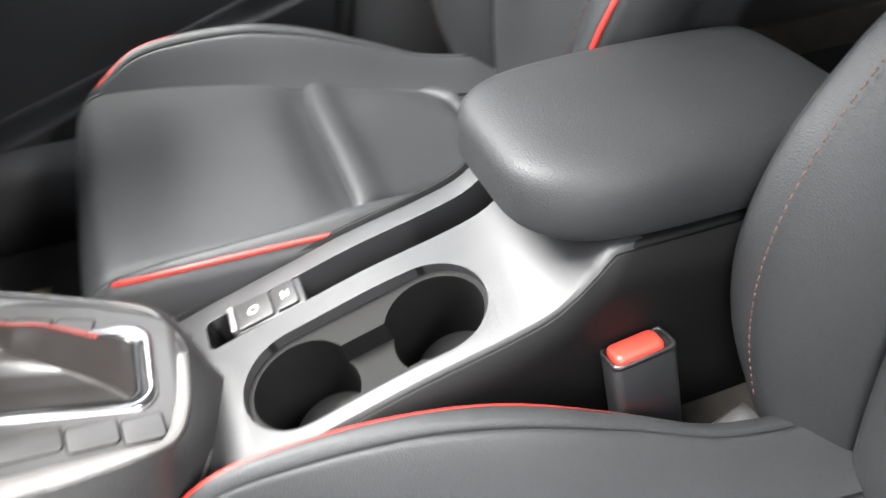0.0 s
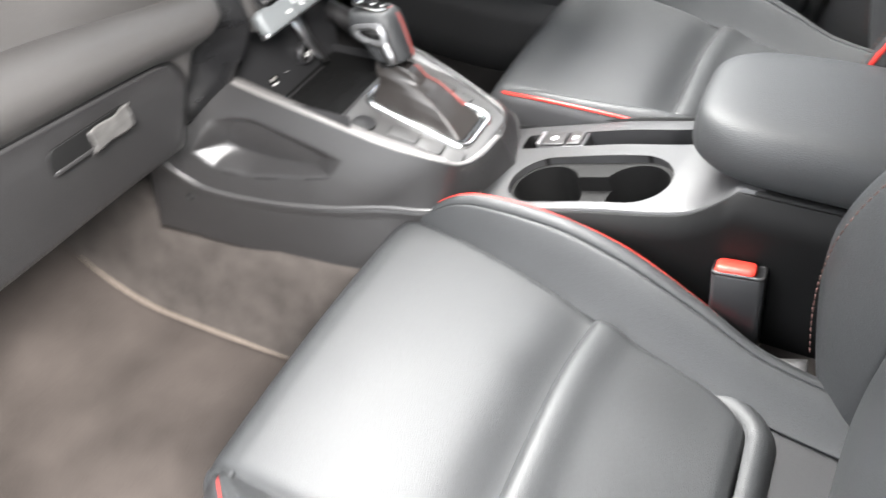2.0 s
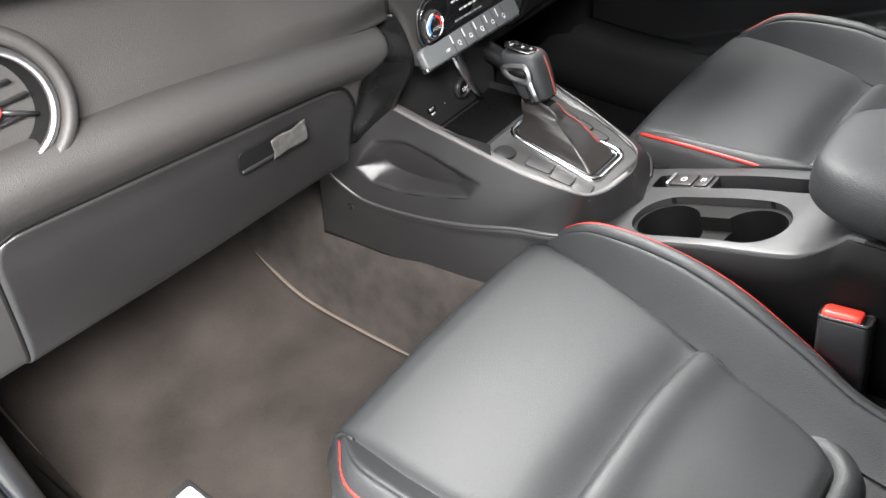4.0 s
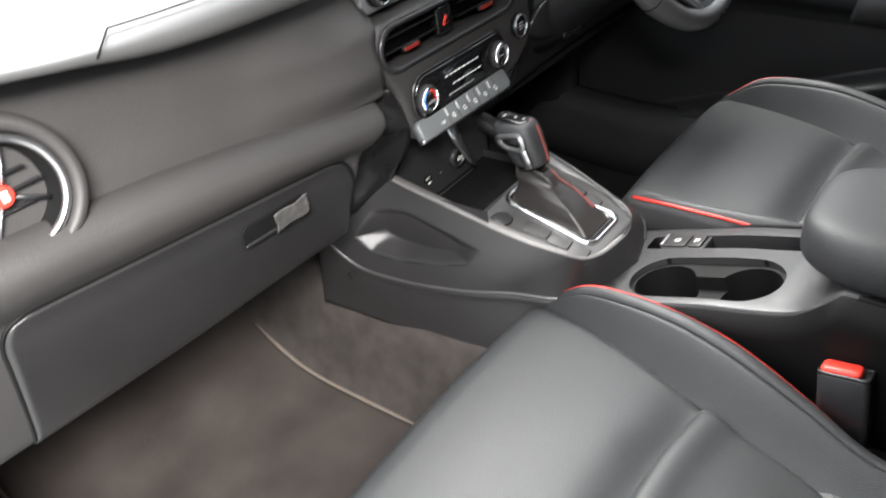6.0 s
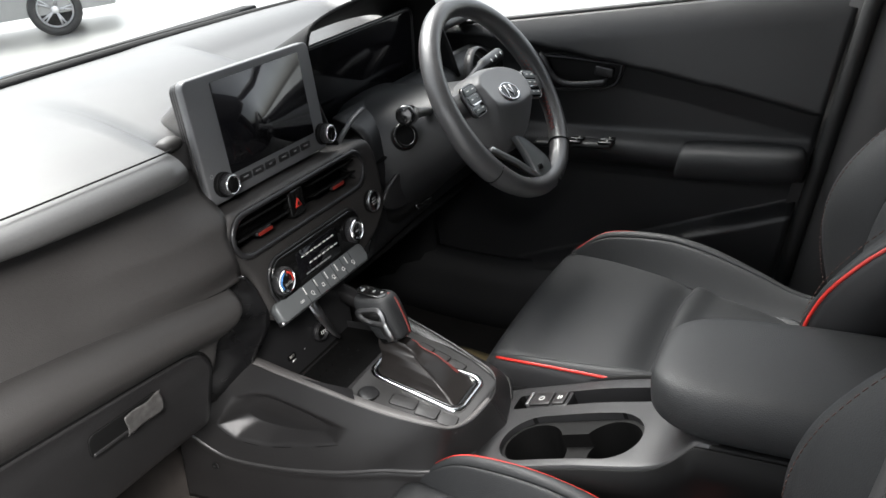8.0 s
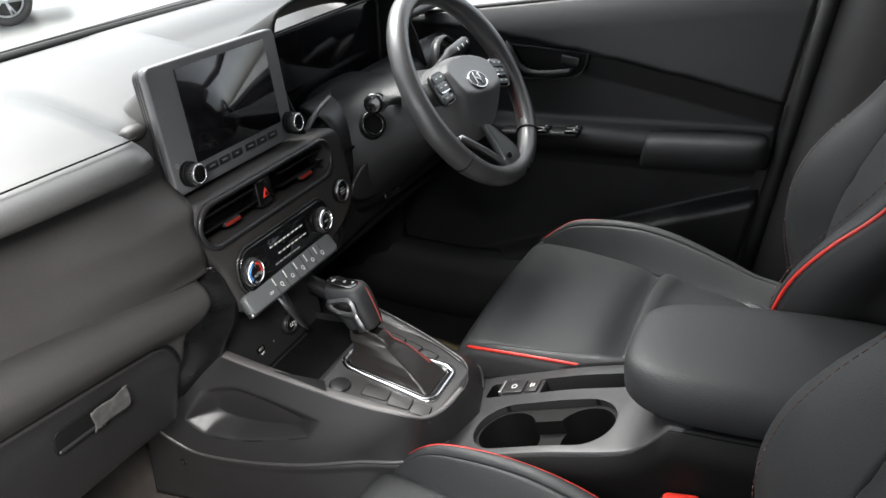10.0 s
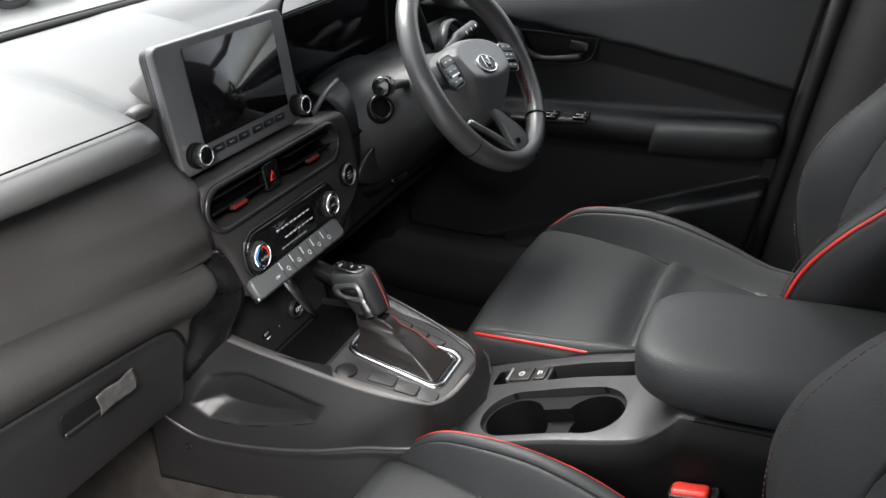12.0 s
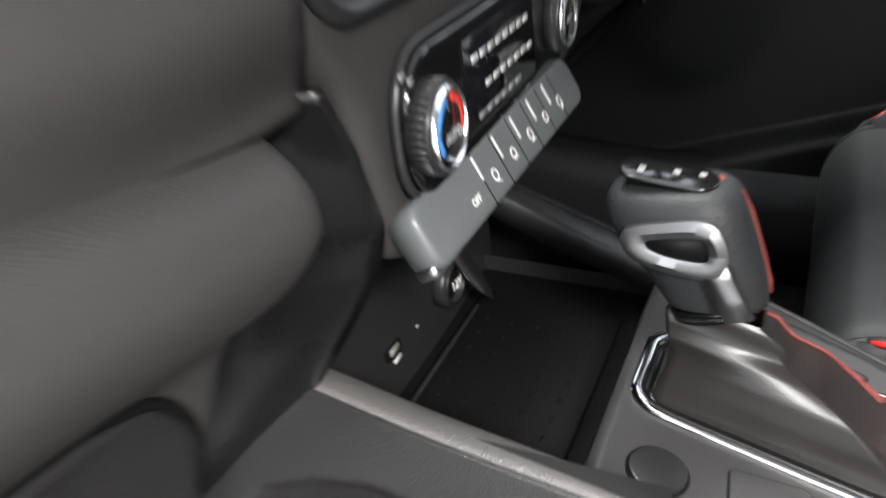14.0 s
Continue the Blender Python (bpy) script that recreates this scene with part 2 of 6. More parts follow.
def ring(r_out, r_in, depth, m, n=36, soft=0.0015):
    """A ring with a rounded section, standing depth proud of m's plane."""
    prof = [(r_out, 0), (r_out, depth - soft), (r_out - soft, depth), (r_in + soft, depth), (r_in, depth - soft), (r_in, 0)]
    rings = [[m @ Vector((r * math.cos(2 * math.pi * k / n), r * math.sin(2 * math.pi * k / n), z)) for r, z in prof] for k in range(n)]
    rings.append(rings[0])
    bm = bmesh.new()
    vs = [[bm.verts.new(p) for p in r] for r in rings[:-1]]
    for k in range(n):
        a, b = vs[k], vs[(k + 1) % n]
        for j in range(len(prof)):
            bm.faces.new((a[j], a[(j + 1) % len(prof)], b[(j + 1) % len(prof)], b[j]))
    return bm


def band(outline, width, depth, m, bm=None):
    """A frame that follows a closed outline: width inwards, depth along m's z."""
    o = np.array(outline)
    c = o.mean(0)
    size = np.abs(o - c).max(0)
    f = 1 - width / size
    inner = c + (o - c) * f
    mid = c + (o - c) * (1 - width / 2 / size)
    prof = [[(p, 0), (p * 0.85 + q * 0.15, depth * 0.8), (q, depth), (s * 0.85 + q * 0.15, depth * 0.8), (s, 0)] for p, q, s in zip(o, mid, inner)]
    bm = bm or bmesh.new()
    vs = [[bm.verts.new(m @ Vector((p[0], p[1], z))) for p, z in r] for r in prof]
    n = len(vs)
    for k in range(n):
        a, b = vs[k], vs[(k + 1) % n]
        for j in range(5):
            bm.faces.new((a[j], a[(j + 1) % 5], b[(j + 1) % 5], b[j]))
    return bm


def cut(ob, cutters):
    """Takes the volumes of some bmeshes out of ob's mesh for good."""
    for bm in cutters:
        bmesh.ops.recalc_face_normals(bm, faces=bm.faces)
        me = bpy.data.meshes.new("cutter")
        bm.to_mesh(me)
        bm.free()
        c = new("cutter", me)
        c.matrix_world = Matrix.Translation(ob.location) if ob.parent is None else Matrix.Identity(4)
        mod = ob.modifiers.new("cut", "BOOLEAN")
        mod.operation, mod.solver, mod.object = "DIFFERENCE", "EXACT", c
        bpy.context.view_layer.update()
        done = bpy.data.meshes.new_from_object(ob.evaluated_get(bpy.context.evaluated_depsgraph_get()))
        ob.modifiers.clear()
        ob.data = done
        bpy.data.objects.remove(c)
    return ob


def thick(ob, t, offset=-1.0):
    mod = ob.modifiers.new("thickness", "SOLIDIFY")
    mod.thickness, mod.offset = min(t, 0.005), 0.0
    return ob


def bar_mark(w, h, m):
    return slab(rounded(w, h, min(w, h) * 0.2, 2), 0.0004, m)


def written(text, size, m, mat, parent, name="lettering"):
    """Letters of the built-in font as a thin mesh."""
    cu = bpy.data.curves.new(name, "FONT")
    cu.body, cu.size, cu.align_x, cu.align_y, cu.extrude = text, size, "CENTER", "CENTER", 0.0002
    tmp = new("tmp", cu)
    bpy.context.view_layer.update()
    me = bpy.data.meshes.new_from_object(tmp.evaluated_get(bpy.context.evaluated_depsgraph_get()))
    bpy.data.objects.remove(tmp)
    bm = bmesh.new()
    bm.from_mesh(me)
    bmesh.ops.transform(bm, matrix=m, verts=bm.verts)
    return part(name, bm, mat, parent, smooth=False)


def facing(origin, normal, up=(0, 0, 1)):
    """A frame at origin whose z is normal and whose y is as near up as can be."""
    z = Vector(normal).normalized()
    x = Vector(up).cross(z).normalized()
    y = z.cross(x)
    return Matrix.Translation(origin) @ Matrix((x, y, z)).transposed().to_4x4()


# ---- ground and distance ----
bm = bmesh.new()
vs = [bm.verts.new((x, y, 0)) for x, y in ((-400, -400), (400, -400), (400, 400), (-400, 400))]
bm.faces.new(vs)
tagged(part("ground", bm, GROUND, smooth=False), "pale smooth concrete floor outside the car", "ground", kind="structure")

# ---- car shell: the setting that closes the cabin ----
def floor_z(x, y):
    z = smooth_at([-1.2, 0.0, 0.75, 0.95, 1.15, 1.3], [0.36, 0.35, 0.345, 0.40, 0.62, 0.80], y)
    a = abs(x)
    z += 0.20 * max(0.0, min(1.0, (0.195 - a) / 0.045)) if a < 0.195 else 0
    z += 0.07 * max(0.0, min(1.0, (a - 0.64) / 0.05))
    return z + 0.003 * noise.noise(Vector((x * 9, y * 9, 0)))


ob = part("floor", sheet(lambda u, v: (-0.70 + 1.40 * u, -1.2 + 2.5 * v, floor_z(-0.70 + 1.40 * u, -1.2 + 2.5 * v)), 100, 90), CARPET)
thick(tagged(ob, "dark brown-grey car carpet rising over the centre tunnel", "carpet", kind="structure"), 0.02)

# roof and pillars
roof = part("roof", sheet(lambda u, v: (-0.60 + 1.2 * u, -1.7 + 2.12 * v, 1.50 + 0.05 * math.sin(math.pi * u) * math.sin(math.pi * (0.2 + 0.8 * v))), 16, 16), HEADLINER)
thick(tagged(roof, "grey fabric headliner under the car roof", "headliner", kind="structure"), 0.04, 1.0)
for sx, nm in ((-1, "trim_left"), (1, "trim_right")):
    rail = part(nm, loft([[(sx * (0.635 - 0.02 * t) + a, -1.6 + 1.98 * t, 1.455 + 0.02 * math.sin(math.pi * t) + b) for a, b in [(0.048 * math.cos(q), 0.055 * math.sin(q)) for q in [2 * math.pi * j / 14 for j in range(14)]]] for t in np.linspace(0, 1, 20)]), HEADLINER)
    tagged(rail, "grey fabric trim along the roof rail", "roof trim", kind="structure")
rear = part("wall_rear", box(-0.70, 0.70, -1.75, -1.70, 0.3, 1.53), PILLAR)
tagged(rear, "dark rear wall of the cabin", "wall", kind="structure")
firewall = part("wall_front", box(-0.72, 0.72, 1.22, 1.26, 0.3, 1.07), BLACK)
tagged(firewall, "black front bulkhead of the cabin", "wall", kind="structure")
for s, nm in ((-1, "pillar_left"), (1, "pillar_right")):
    ap = part(nm, tube([(s * 0.70, 1.02, 1.08), (s * 0.665, 0.72, 1.30), (s * 0.60, 0.34, 1.51)], 0.035, 10, 16), PILLAR)
    tagged(ap, "dark windscreen pillar trim", "pillar", kind="structure")


def cowl_y(x):
    return 1.005 - 0.22 * x * x


windscreen = part("windscreen", sheet(lambda u, v: ((-0.66 + 1.32 * u) * (1 - 0.1 * v), (cowl_y(-0.66 + 1.32 * u) + 0.012) * (1 - v) + 0.36 * v, 1.096 + 0.41 * v + 0.03 * math.sin(math.pi * v)), 24, 16), GLASS)
windscreen.visible_shadow = False
tagged(windscreen, "clear sloping car windscreen", "windscreen", kind="structure")
bm = loft([[(x, cowl_y(x) + dy, 1.093 + dz) for dy, dz in ((-0.012, 0), (0.03, 0), (0.03, 0.010), (0.0, 0.013))] for x in np.linspace(-0.69, 0.69, 40)])
tagged(part("cowl_trim", bm, BLACK), "black trim strip along the windscreen base", "trim", kind="structure")
bonnet = thing("bonnet", (0, 1.4, 1.0), "glossy blue car bonnet beyond the windscreen", "bonnet")
part("panel", sheet(lambda u, v: (-0.76 + 1.52 * u, cowl_y(-0.76 + 1.52 * u) + 0.06 + 0.75 * v, 1.080 - 0.16 * v * v - 0.03 * (2 * u - 1) ** 4), 24, 14), BLUE, bonnet)
part("wiper_arm", tube([(-0.30, 1.03, 1.095), (0.05, 1.035, 1.10), (0.42, 1.0, 1.10)], 0.006, 6, 20), BLACK, bonnet, "black wiper arm")

# door opening on the passenger side: sill, jamb and pillar
sill = thing("door_sill", (-0.72, 0.3, 0.3), "blue painted door sill with a black scuff plate and rubber seal", "sill")
part("scuff_plate", loft([[(x, y, z) for x, z in ((-0.66, 0.34), (-0.665, 0.415), (-0.70, 0.43), (-0.735, 0.42), (-0.74, 0.34))] for y in np.linspace(-0.4, 1.0, 20)]), HARD, sill)
part("outer_sill", loft([[(x, y, z) for x, z in ((-0.742, 0.34), (-0.742, 0.40), (-0.77, 0.395), (-0.80, 0.36), (-0.80, 0.22), (-0.75, 0.2))] for y in np.linspace(-1.2, 1.2, 20)]), BLUE, sill, "blue painted outer sill")
part("seal", tube([(-0.725, 0.03, 0.66), (-0.728, 0.06, 0.5), (-0.73, 0.14, 0.445), (-0.73, 0.5, 0.44), (-0.728, 0.78, 0.45), (-0.725, 0.86, 0.55), (-0.72, 0.88, 0.8)], 0.013, 8, 60), RUBBER, sill, "black rubber door seal")
jamb = thing("front_jamb", (-0.74, 0.95, 0.4), "blue painted front door jamb", "door jamb")
part("jamb_panel", box(-0.80, -0.715, 0.90, 1.15, 0.3, 1.05, 0.02, 3), BLUE, jamb)
part("kick_panel", box(-0.712, -0.69, 0.70, 1.20, 0.36, 1.0, 0.006), HARD, jamb, "black kick panel")


def pillar_y(z):
    return float(np.interp(z, [0.3, 0.6, 1.0, 1.157, 1.3, 1.5], [0.1235, 0.0635, -0.0235, -0.0602, -0.094, -0.1525]))


def pillar_x(z):
    return float(np.interp(z, [0.3, 0.95, 1.2, 1.5], [0.735, 0.712, 0.661, 0.576]))


bp = thing("centre_pillar", (-0.70, -0.05, 0.4), "door pillar with grey trim, black seal and blue paint outside", "pillar")
zs = np.linspace(0.38, 1.5, 24)
part("trim", loft([[(-(pillar_x(z) - a), pillar_y(z) - b, z) for a, b in ((0.010, 0.006), (0.045, 0.028), (0.060, 0.06), (0.060, 0.26), (0.0, 0.26))] for z in zs]), PILLAR, bp)
part("seal", tube([(-(pillar_x(z) - 0.009), pillar_y(z) - 0.004, z) for z in zs], 0.0045, 8), RUBBER, bp, "black rubber seal")
part("jamb", loft([[(-(pillar_x(z) - a), pillar_y(z) - b, z) for a, b in ((0.0055, 0.0005), (0.0022, 0.0010), (0.0014, 0.0030), (0.0004, 0.0020), (-0.0058, 0.0040), (-0.0072, 0.012), (0.0055, 0.05))] for z in zs]), JAMB, bp, "grey lacquered jamb face")
part("outer_skin", loft([[(-(pillar_x(z) - a), pillar_y(z) - b, z) for a, b in ((-0.0055, 0.0085), (-0.0085, 0.0046), (-0.013, 0.0062), (-0.018, 0.012), (-0.024, 0.05), (-0.024, 0.30), (-0.004, 0.30))] for z in zs]), BLUE, bp, "glossy blue outer skin")
rearside = part("wall_left_rear", box(-0.73, -0.70, -1.7, -0.28, 0.3, 1.53, 0.01), PILLAR)
tagged(rearside, "dark rear door panel on the passenger side", "wall", kind="structure")

# ---- dashboard ----
dash = thing("dashboard", (0, 0.8, 0.7), "black soft-touch dashboard with a stepped ledge and padded lower roll", "dashboard")


def led(x):
    return smooth_at([-0.72, -0.62, -0.546, -0.48, -0.40, -0.284, -0.17, 0.7], [0.060, 0.042, 0.027, 0.0165, 0.0095, 0.0045, 0.001, -0.002], x)


UP = [(1.012, 1.094), (0.90, 1.100), (0.78, 1.097), (0.68, 1.080), (0.615, 1.059), (0.587, 1.047), (0.577, 1.036), (0.582, 1.027), (0.598, 1.023), (0.62, 1.02)]
upc = spline(UP, 44)


def lip_f(x):
    """The ledge grows thinner towards the door."""
    return smooth_at([-0.72, -0.55, -0.48, -0.432, -0.377, -0.312, -0.184, 0.0, 0.7], [0.30, 0.35, 0.45, 0.73, 0.95, 1.07, 1.13, 1.0, 1.0], x)


def upper(u, v):
    x = -0.70 + 1.40 * u
    y, z = upc[round(v * 44)]
    w = max(0.0, min(1.0, (1.02 - y) / 0.35))
    k = max(0.0, min(1.0, (x + 0.174) / 0.024))
    y = y + 0.075 * w * k * k * (3 - 2 * k)
    k2 = max(0.0, min(1.0, (x - 0.125) / 0.03)) * max(0.0, min(1.0, (0.56 - x) / 0.03))
    y = y + 0.10 * w * k2 * k2 * (3 - 2 * k2)
    ycut = min(y, cowl_y(x) - 0.006)
    if z < 1.047 and y < 0.70:
        z = 1.047 - (1.047 - z) * lip_f(x)
    z += led(min(x, 0.0)) * w if x < 0 else led(0) * w
    return (x, ycut, z)


thick(part("upper_pad", sheet(upper, 70, 44), PAD_TOP, dash), 0.012)
# a fine joint along the ledge
SEAM_V = int(np.argmin(np.abs(upc[:34, 0] - 0.5985)))
seam_pts = [Vector(upper((x + 0.70) / 1.40, SEAM_V / 44)) + Vector((0, -0.003, 0.0055)) for x in np.linspace(-0.440, -0.176, 40)]
seam_pts = [Vector(upper((-0.468 + 0.70) / 1.40, (SEAM_V + 6) / 44)) + Vector((0, -0.006, 0.003)), Vector(upper((-0.460 + 0.70) / 1.40, (SEAM_V + 3) / 44)) + Vector((0, -0.005, 0.005))] + seam_pts
part("pad_seam", tube(seam_pts, 0.0010, 6), BLACK, dash, "black joint line")
LOW = [(0.640, 1.024), (0.622, 1.010), (0.619, 0.975), (0.616, 0.945), (0.610, 0.915), (0.604, 0.878)]
lowc = spline(LOW, 40)


def lower(u, v):
    y, z = lowc[round(v * 40)]
    x = -0.70 + (0.570 - 0.014 * math.exp(-(((z - 0.930) / 0.030) ** 4))) * u
    k = max(0.0, min(1.0, (x + 0.36) / 0.225))
    w = max(0.0, min(1.0, (0.998 - z) / 0.045))
    b = max(0.0, min(1.0, (0.920 - z) / 0.040))
    fwd = 0.033 * k * k * (3 - 2 * k) * w * w * (3 - 2 * w) * (1 - 0.62 * b * b * (3 - 2 * b))
    return (x, y - fwd, z + (led(x) + 0.022 * (1 - lip_f(x))) * (1 - v) + v * (0.075 * max(0, (-0.20 - x)) + 0.05 * max(0, (-0.32 - x))))


thick(part("face_panel", sheet(lower, 60, 40), SOFT, dash), 0.01)
KNEE = [(0.640, 0.884), (0.618, 0.892), (0.596, 0.894), (0.579, 0.884), (0.572, 0.868), (0.575, 0.850), (0.585, 0.834), (0.595, 0.822), (0.601, 0.808), (0.604, 0.79), (0.612, 0.765), (0.624, 0.735), (0.634, 0.716), (0.648, 0.708), (0.70, 0.708)]
kneec = spline(KNEE, 70)
GAP_J = int(np.argmin(np.abs(kneec[:50, 1] - 0.817)))


def rise(x, z):
    """Upward sweep of the lower dash towards the door: most at the roll, less at the glove box."""
    hi = smooth_at([-0.72, -0.62, -0.45, -0.36, -0.28, -0.20, -0.13], [0.054, 0.049, 0.031, 0.017, 0.003, -0.011, -0.020], x)
    mid = smooth_at([-0.72, -0.60, -0.52, -0.38, -0.25, -0.20, -0.12], [0.068, 0.058, 0.049, 0.033, 0.018, 0.009, -0.006], x)
    lo = smooth_at([-0.72, -0.62, -0.45, -0.31, -0.18], [0.022, 0.016, 0.006, 0.002, -0.004], x)
    if z > 0.817:
        k = min(1.0, (z - 0.817) / 0.06)
        return mid + (hi - mid) * k
    k = min(1.0, (0.817 - z) / 0.10)
    return mid + (lo - mid) * k


def knee_end(z):
    return smooth_at([0.70, 0.75, 0.79, 0.835, 0.868, 0.90], [-0.215, -0.198, -0.181, -0.163, -0.146, -0.141], z)


def knee(x, j):
    y, z = kneec[j]
    return Vector((x, y, z + rise(x, z)))


def roll(u, v):
    j = round(v * 70)
    e = knee_end(kneec[j][1])
    x = -0.70 + (e + 0.70) * u
    p = knee(x, j)
    c = max(0.0, (x - e + 0.018) / 0.018)
    return p + Vector((0, 0.045 * c ** 2.4, 0))


# black line drawn as the crease's shade where the roll comes out from under the face
def face_at(x, z):
    j = min(range(41), key=lambda k: abs(lower((x + 0.70) / 0.57, k / 40)[2] - z))
    return lower((x + 0.70) / 0.57, j / 40)[1]


joint = [(x, face_at(x, 0.895 + rise(x, 0.89)) - 0.0008, 0.895 + rise(x, 0.89)) for x in np.linspace(-0.67, -0.158, 60)]
part("roll_crease_shade", tube([tuple(p) for p in spline(joint[::6] + joint[-1:], 70)], 0.0021, 6), BLACK, dash, "black line standing in for shade in the crease above the padded roll")
thick(part("knee_roll", sheet(roll, 110, 70), SOFT, dash, "padded roll that runs down round the glove box"), 0.010)


# glove box lid: rounded upper corner, stands just proud of the roll behind a dark gap
def lid_x(j):
    d = (j - GAP_J) / 8.0
    return -0.204 - 0.035 * (1 - math.sqrt(max(0.0, 1 - (1 - min(1.0, d)) ** 2))) - 0.010 * max(0.0, (j - GAP_J - 8) / 30)


def lid_x0(j):
    d = (j - GAP_J) / 7.0
    return -0.632 + 0.028 * (1 - math.sqrt(max(0.0, 1 - (1 - min(1.0, d)) ** 2))) - 0.012 * max(0.0, (j - GAP_J - 7) / 30)


def glove(u, v):
    j = GAP_J + round(v * (66 - GAP_J))
    x0 = lid_x0(j)
    x = x0 + (lid_x(j) - x0) * u
    p = knee(x, j)
    return p + Vector((0, -0.0040, -0.001))


rim_pts = [knee(lid_x0(j) - 0.0015, j) + Vector((0, -0.0030, 0)) for j in range(63, GAP_J, -1)] + [knee(x, GAP_J) + Vector((0, -0.0030, 0.0016)) for x in np.linspace(lid_x0(GAP_J), lid_x(GAP_J), 50)] + [knee(lid_x(j) + 0.0015, j) + Vector((0, -0.0030, 0)) for j in range(GAP_J + 1, 64)]
part("lid_gap", tube(rim_pts, 0.0022, 6), BLACK, dash, "dark gap round the lid")
glovebox = part("glove_box_lid", sheet(glove, 60, 66 - GAP_J), HARD, dash, "black grained glove box lid")
thick(glovebox, 0.004)
thick(part("cheek", sheet(lambda u, v: (-0.70 + 0.66 * u, 0.672 + 0.01 * v, 0.90 - 0.20 * v), 12, 10), BLACK, dash), 0.01)
thick(part("under_panel", sheet(lambda u, v: (-0.70 + 1.40 * u, 0.655 + 0.5 * v, 0.712 + 0.016 * (1 - u)), 12, 6), BLACK, dash), 0.01)
part("end_cap", loft([[(x, y, z) for y, z in ((1.0, 1.08), (0.63, 1.10), (0.60, 1.05), (0.62, 0.95), (0.60, 0.93), (0.61, 0.85), (0.65, 0.74), (1.0, 0.72))] for x in (-0.712, -0.695)]), HARD, dash)
# glove box latch recess with a scrap of clear film
hm = facing((-0.334, 0.5945, 0.8125), (0.0, -0.985, -0.17), (0.06, 0, 1))
part("latch", slab(rounded(0.094, 0.029, 0.008), 0.002, hm, 0.001), BLACK, glovebox, "black latch recess")
part("latch_lip", slab(rounded(0.062, 0.005, 0.002), 0.0032, hm @ Matrix.Translation((-0.013, -0.0105, 0)), 0.0015), HARD, glovebox)


# ---- centre stack ----
LEAN_STACK = radians(2)
YAW, TILT = 0.032, 0.034  # the stack turns a little towards the passenger and sits a touch lower on the driver's side
NORM = Vector((YAW, -1.0, math.tan(LEAN_STACK))).normalized()
STACK_UP = (TILT, 0.0, 1.0)


def stack_y(x, z):
    return 0.578 + YAW * x + (z - 0.85) * math.tan(LEAN_STACK)


def on_stack(x, z, out=0.0):
    """A frame on the stack's face at that x and height, out metres proud; its z axis points to the seats."""
    z -= TILT * x
    return facing(Vector((x, stack_y(x, z), z)) + NORM * out, NORM, STACK_UP)


def on_screen(x, z, out=0.0):
    """The same for the display, which stands almost upright."""
    n = Vector((YAW, -math.cos(radians(2)), math.sin(radians(2)))).normalized()
    z -= TILT * x
    return facing(Vector((x, 0.609 + YAW * x + (z - 0.987) * math.tan(radians(2)), z)) + n * out, n, STACK_UP)


stack = thing("centre_stack", (0, 0.66, 0.8), "black centre stack housing between dashboard halves", "centre stack")
HOUSE = [(-0.132, 0.958), (-0.147, 0.940), (-0.148, 0.910), (-0.134, 0.890), (-0.122, 0.872), (-0.113, 0.842), (-0.104, 0.812), (-0.094, 0.798), (-0.06, 0.794), (0.05, 0.794), (0.12, 0.803), (0.170, 0.822), (0.196, 0.850), (0.197, 0.90), (0.190, 0.940), (0.172, 0.958), (0.10, 0.960), (-0.05, 0.960)]
house_o = [(p[0], (p[1] - 0.88) / math.cos(LEAN_STACK)) for p in spline([(*p, 0) for p in HOUSE + HOUSE[:1]], 120)[:-1]]
rings = []
for inset, dz in ((0.0, -0.110), (0.0, -0.014), (0.0008, -0.010), (0.003, -0.006), (0.007, -0.004), (0.012, -0.004)):
    rings.append([on_stack(0, 0.88) @ Vector((0.022 + (x - 0.022) * (1 - inset / 0.15), y * (1 - inset / 0.083), dz)) for x, y in house_o])
housing = part("housing", loft(rings), SOFT, stack, auto=50)


def cheek(u, v):
    z = 0.884 - 0.184 * v
    zk = z + 0.012
    a = Vector((knee_end(zk) - 0.016, float(np.interp(zk, kneec[60:14:-1, 1], kneec[60:14:-1, 0])) + 0.030, z))
    x1 = float(np.interp(z, [0.70, 0.76, 0.80, 0.828, 0.857, 0.884], [-0.128, -0.114, -0.103, -0.109, -0.117, -0.131]))
    y1 = stack_y(x1, z) + 0.008 + 0.075 * max(0.0, min(1.0, (0.825 - z) / 0.125)) ** 1.3
    b = Vector((x1, y1, z))
    return a.lerp(b, u) + Vector((0.0, 0.012 * math.sin(math.pi * u), 0))


thick(part("side_cheek", sheet(cheek, 16, 40), CHEEK, stack, "glossy black side cheek"), 0.003)

# ---- centre console ----
console = thing("centre_console", (0, 0.2, 0.4), "black grained plastic centre console with cup holders and a side pocket", "console")


def tray_z(y):
    return smooth_at([0.04, 0.062, 0.075, 0.10, 0.13, 0.20, 0.25, 0.314, 0.36, 0.45], [0.7385, 0.7375, 0.7225, 0.699, 0.687, 0.669, 0.653, 0.632, 0.617, 0.610], y)


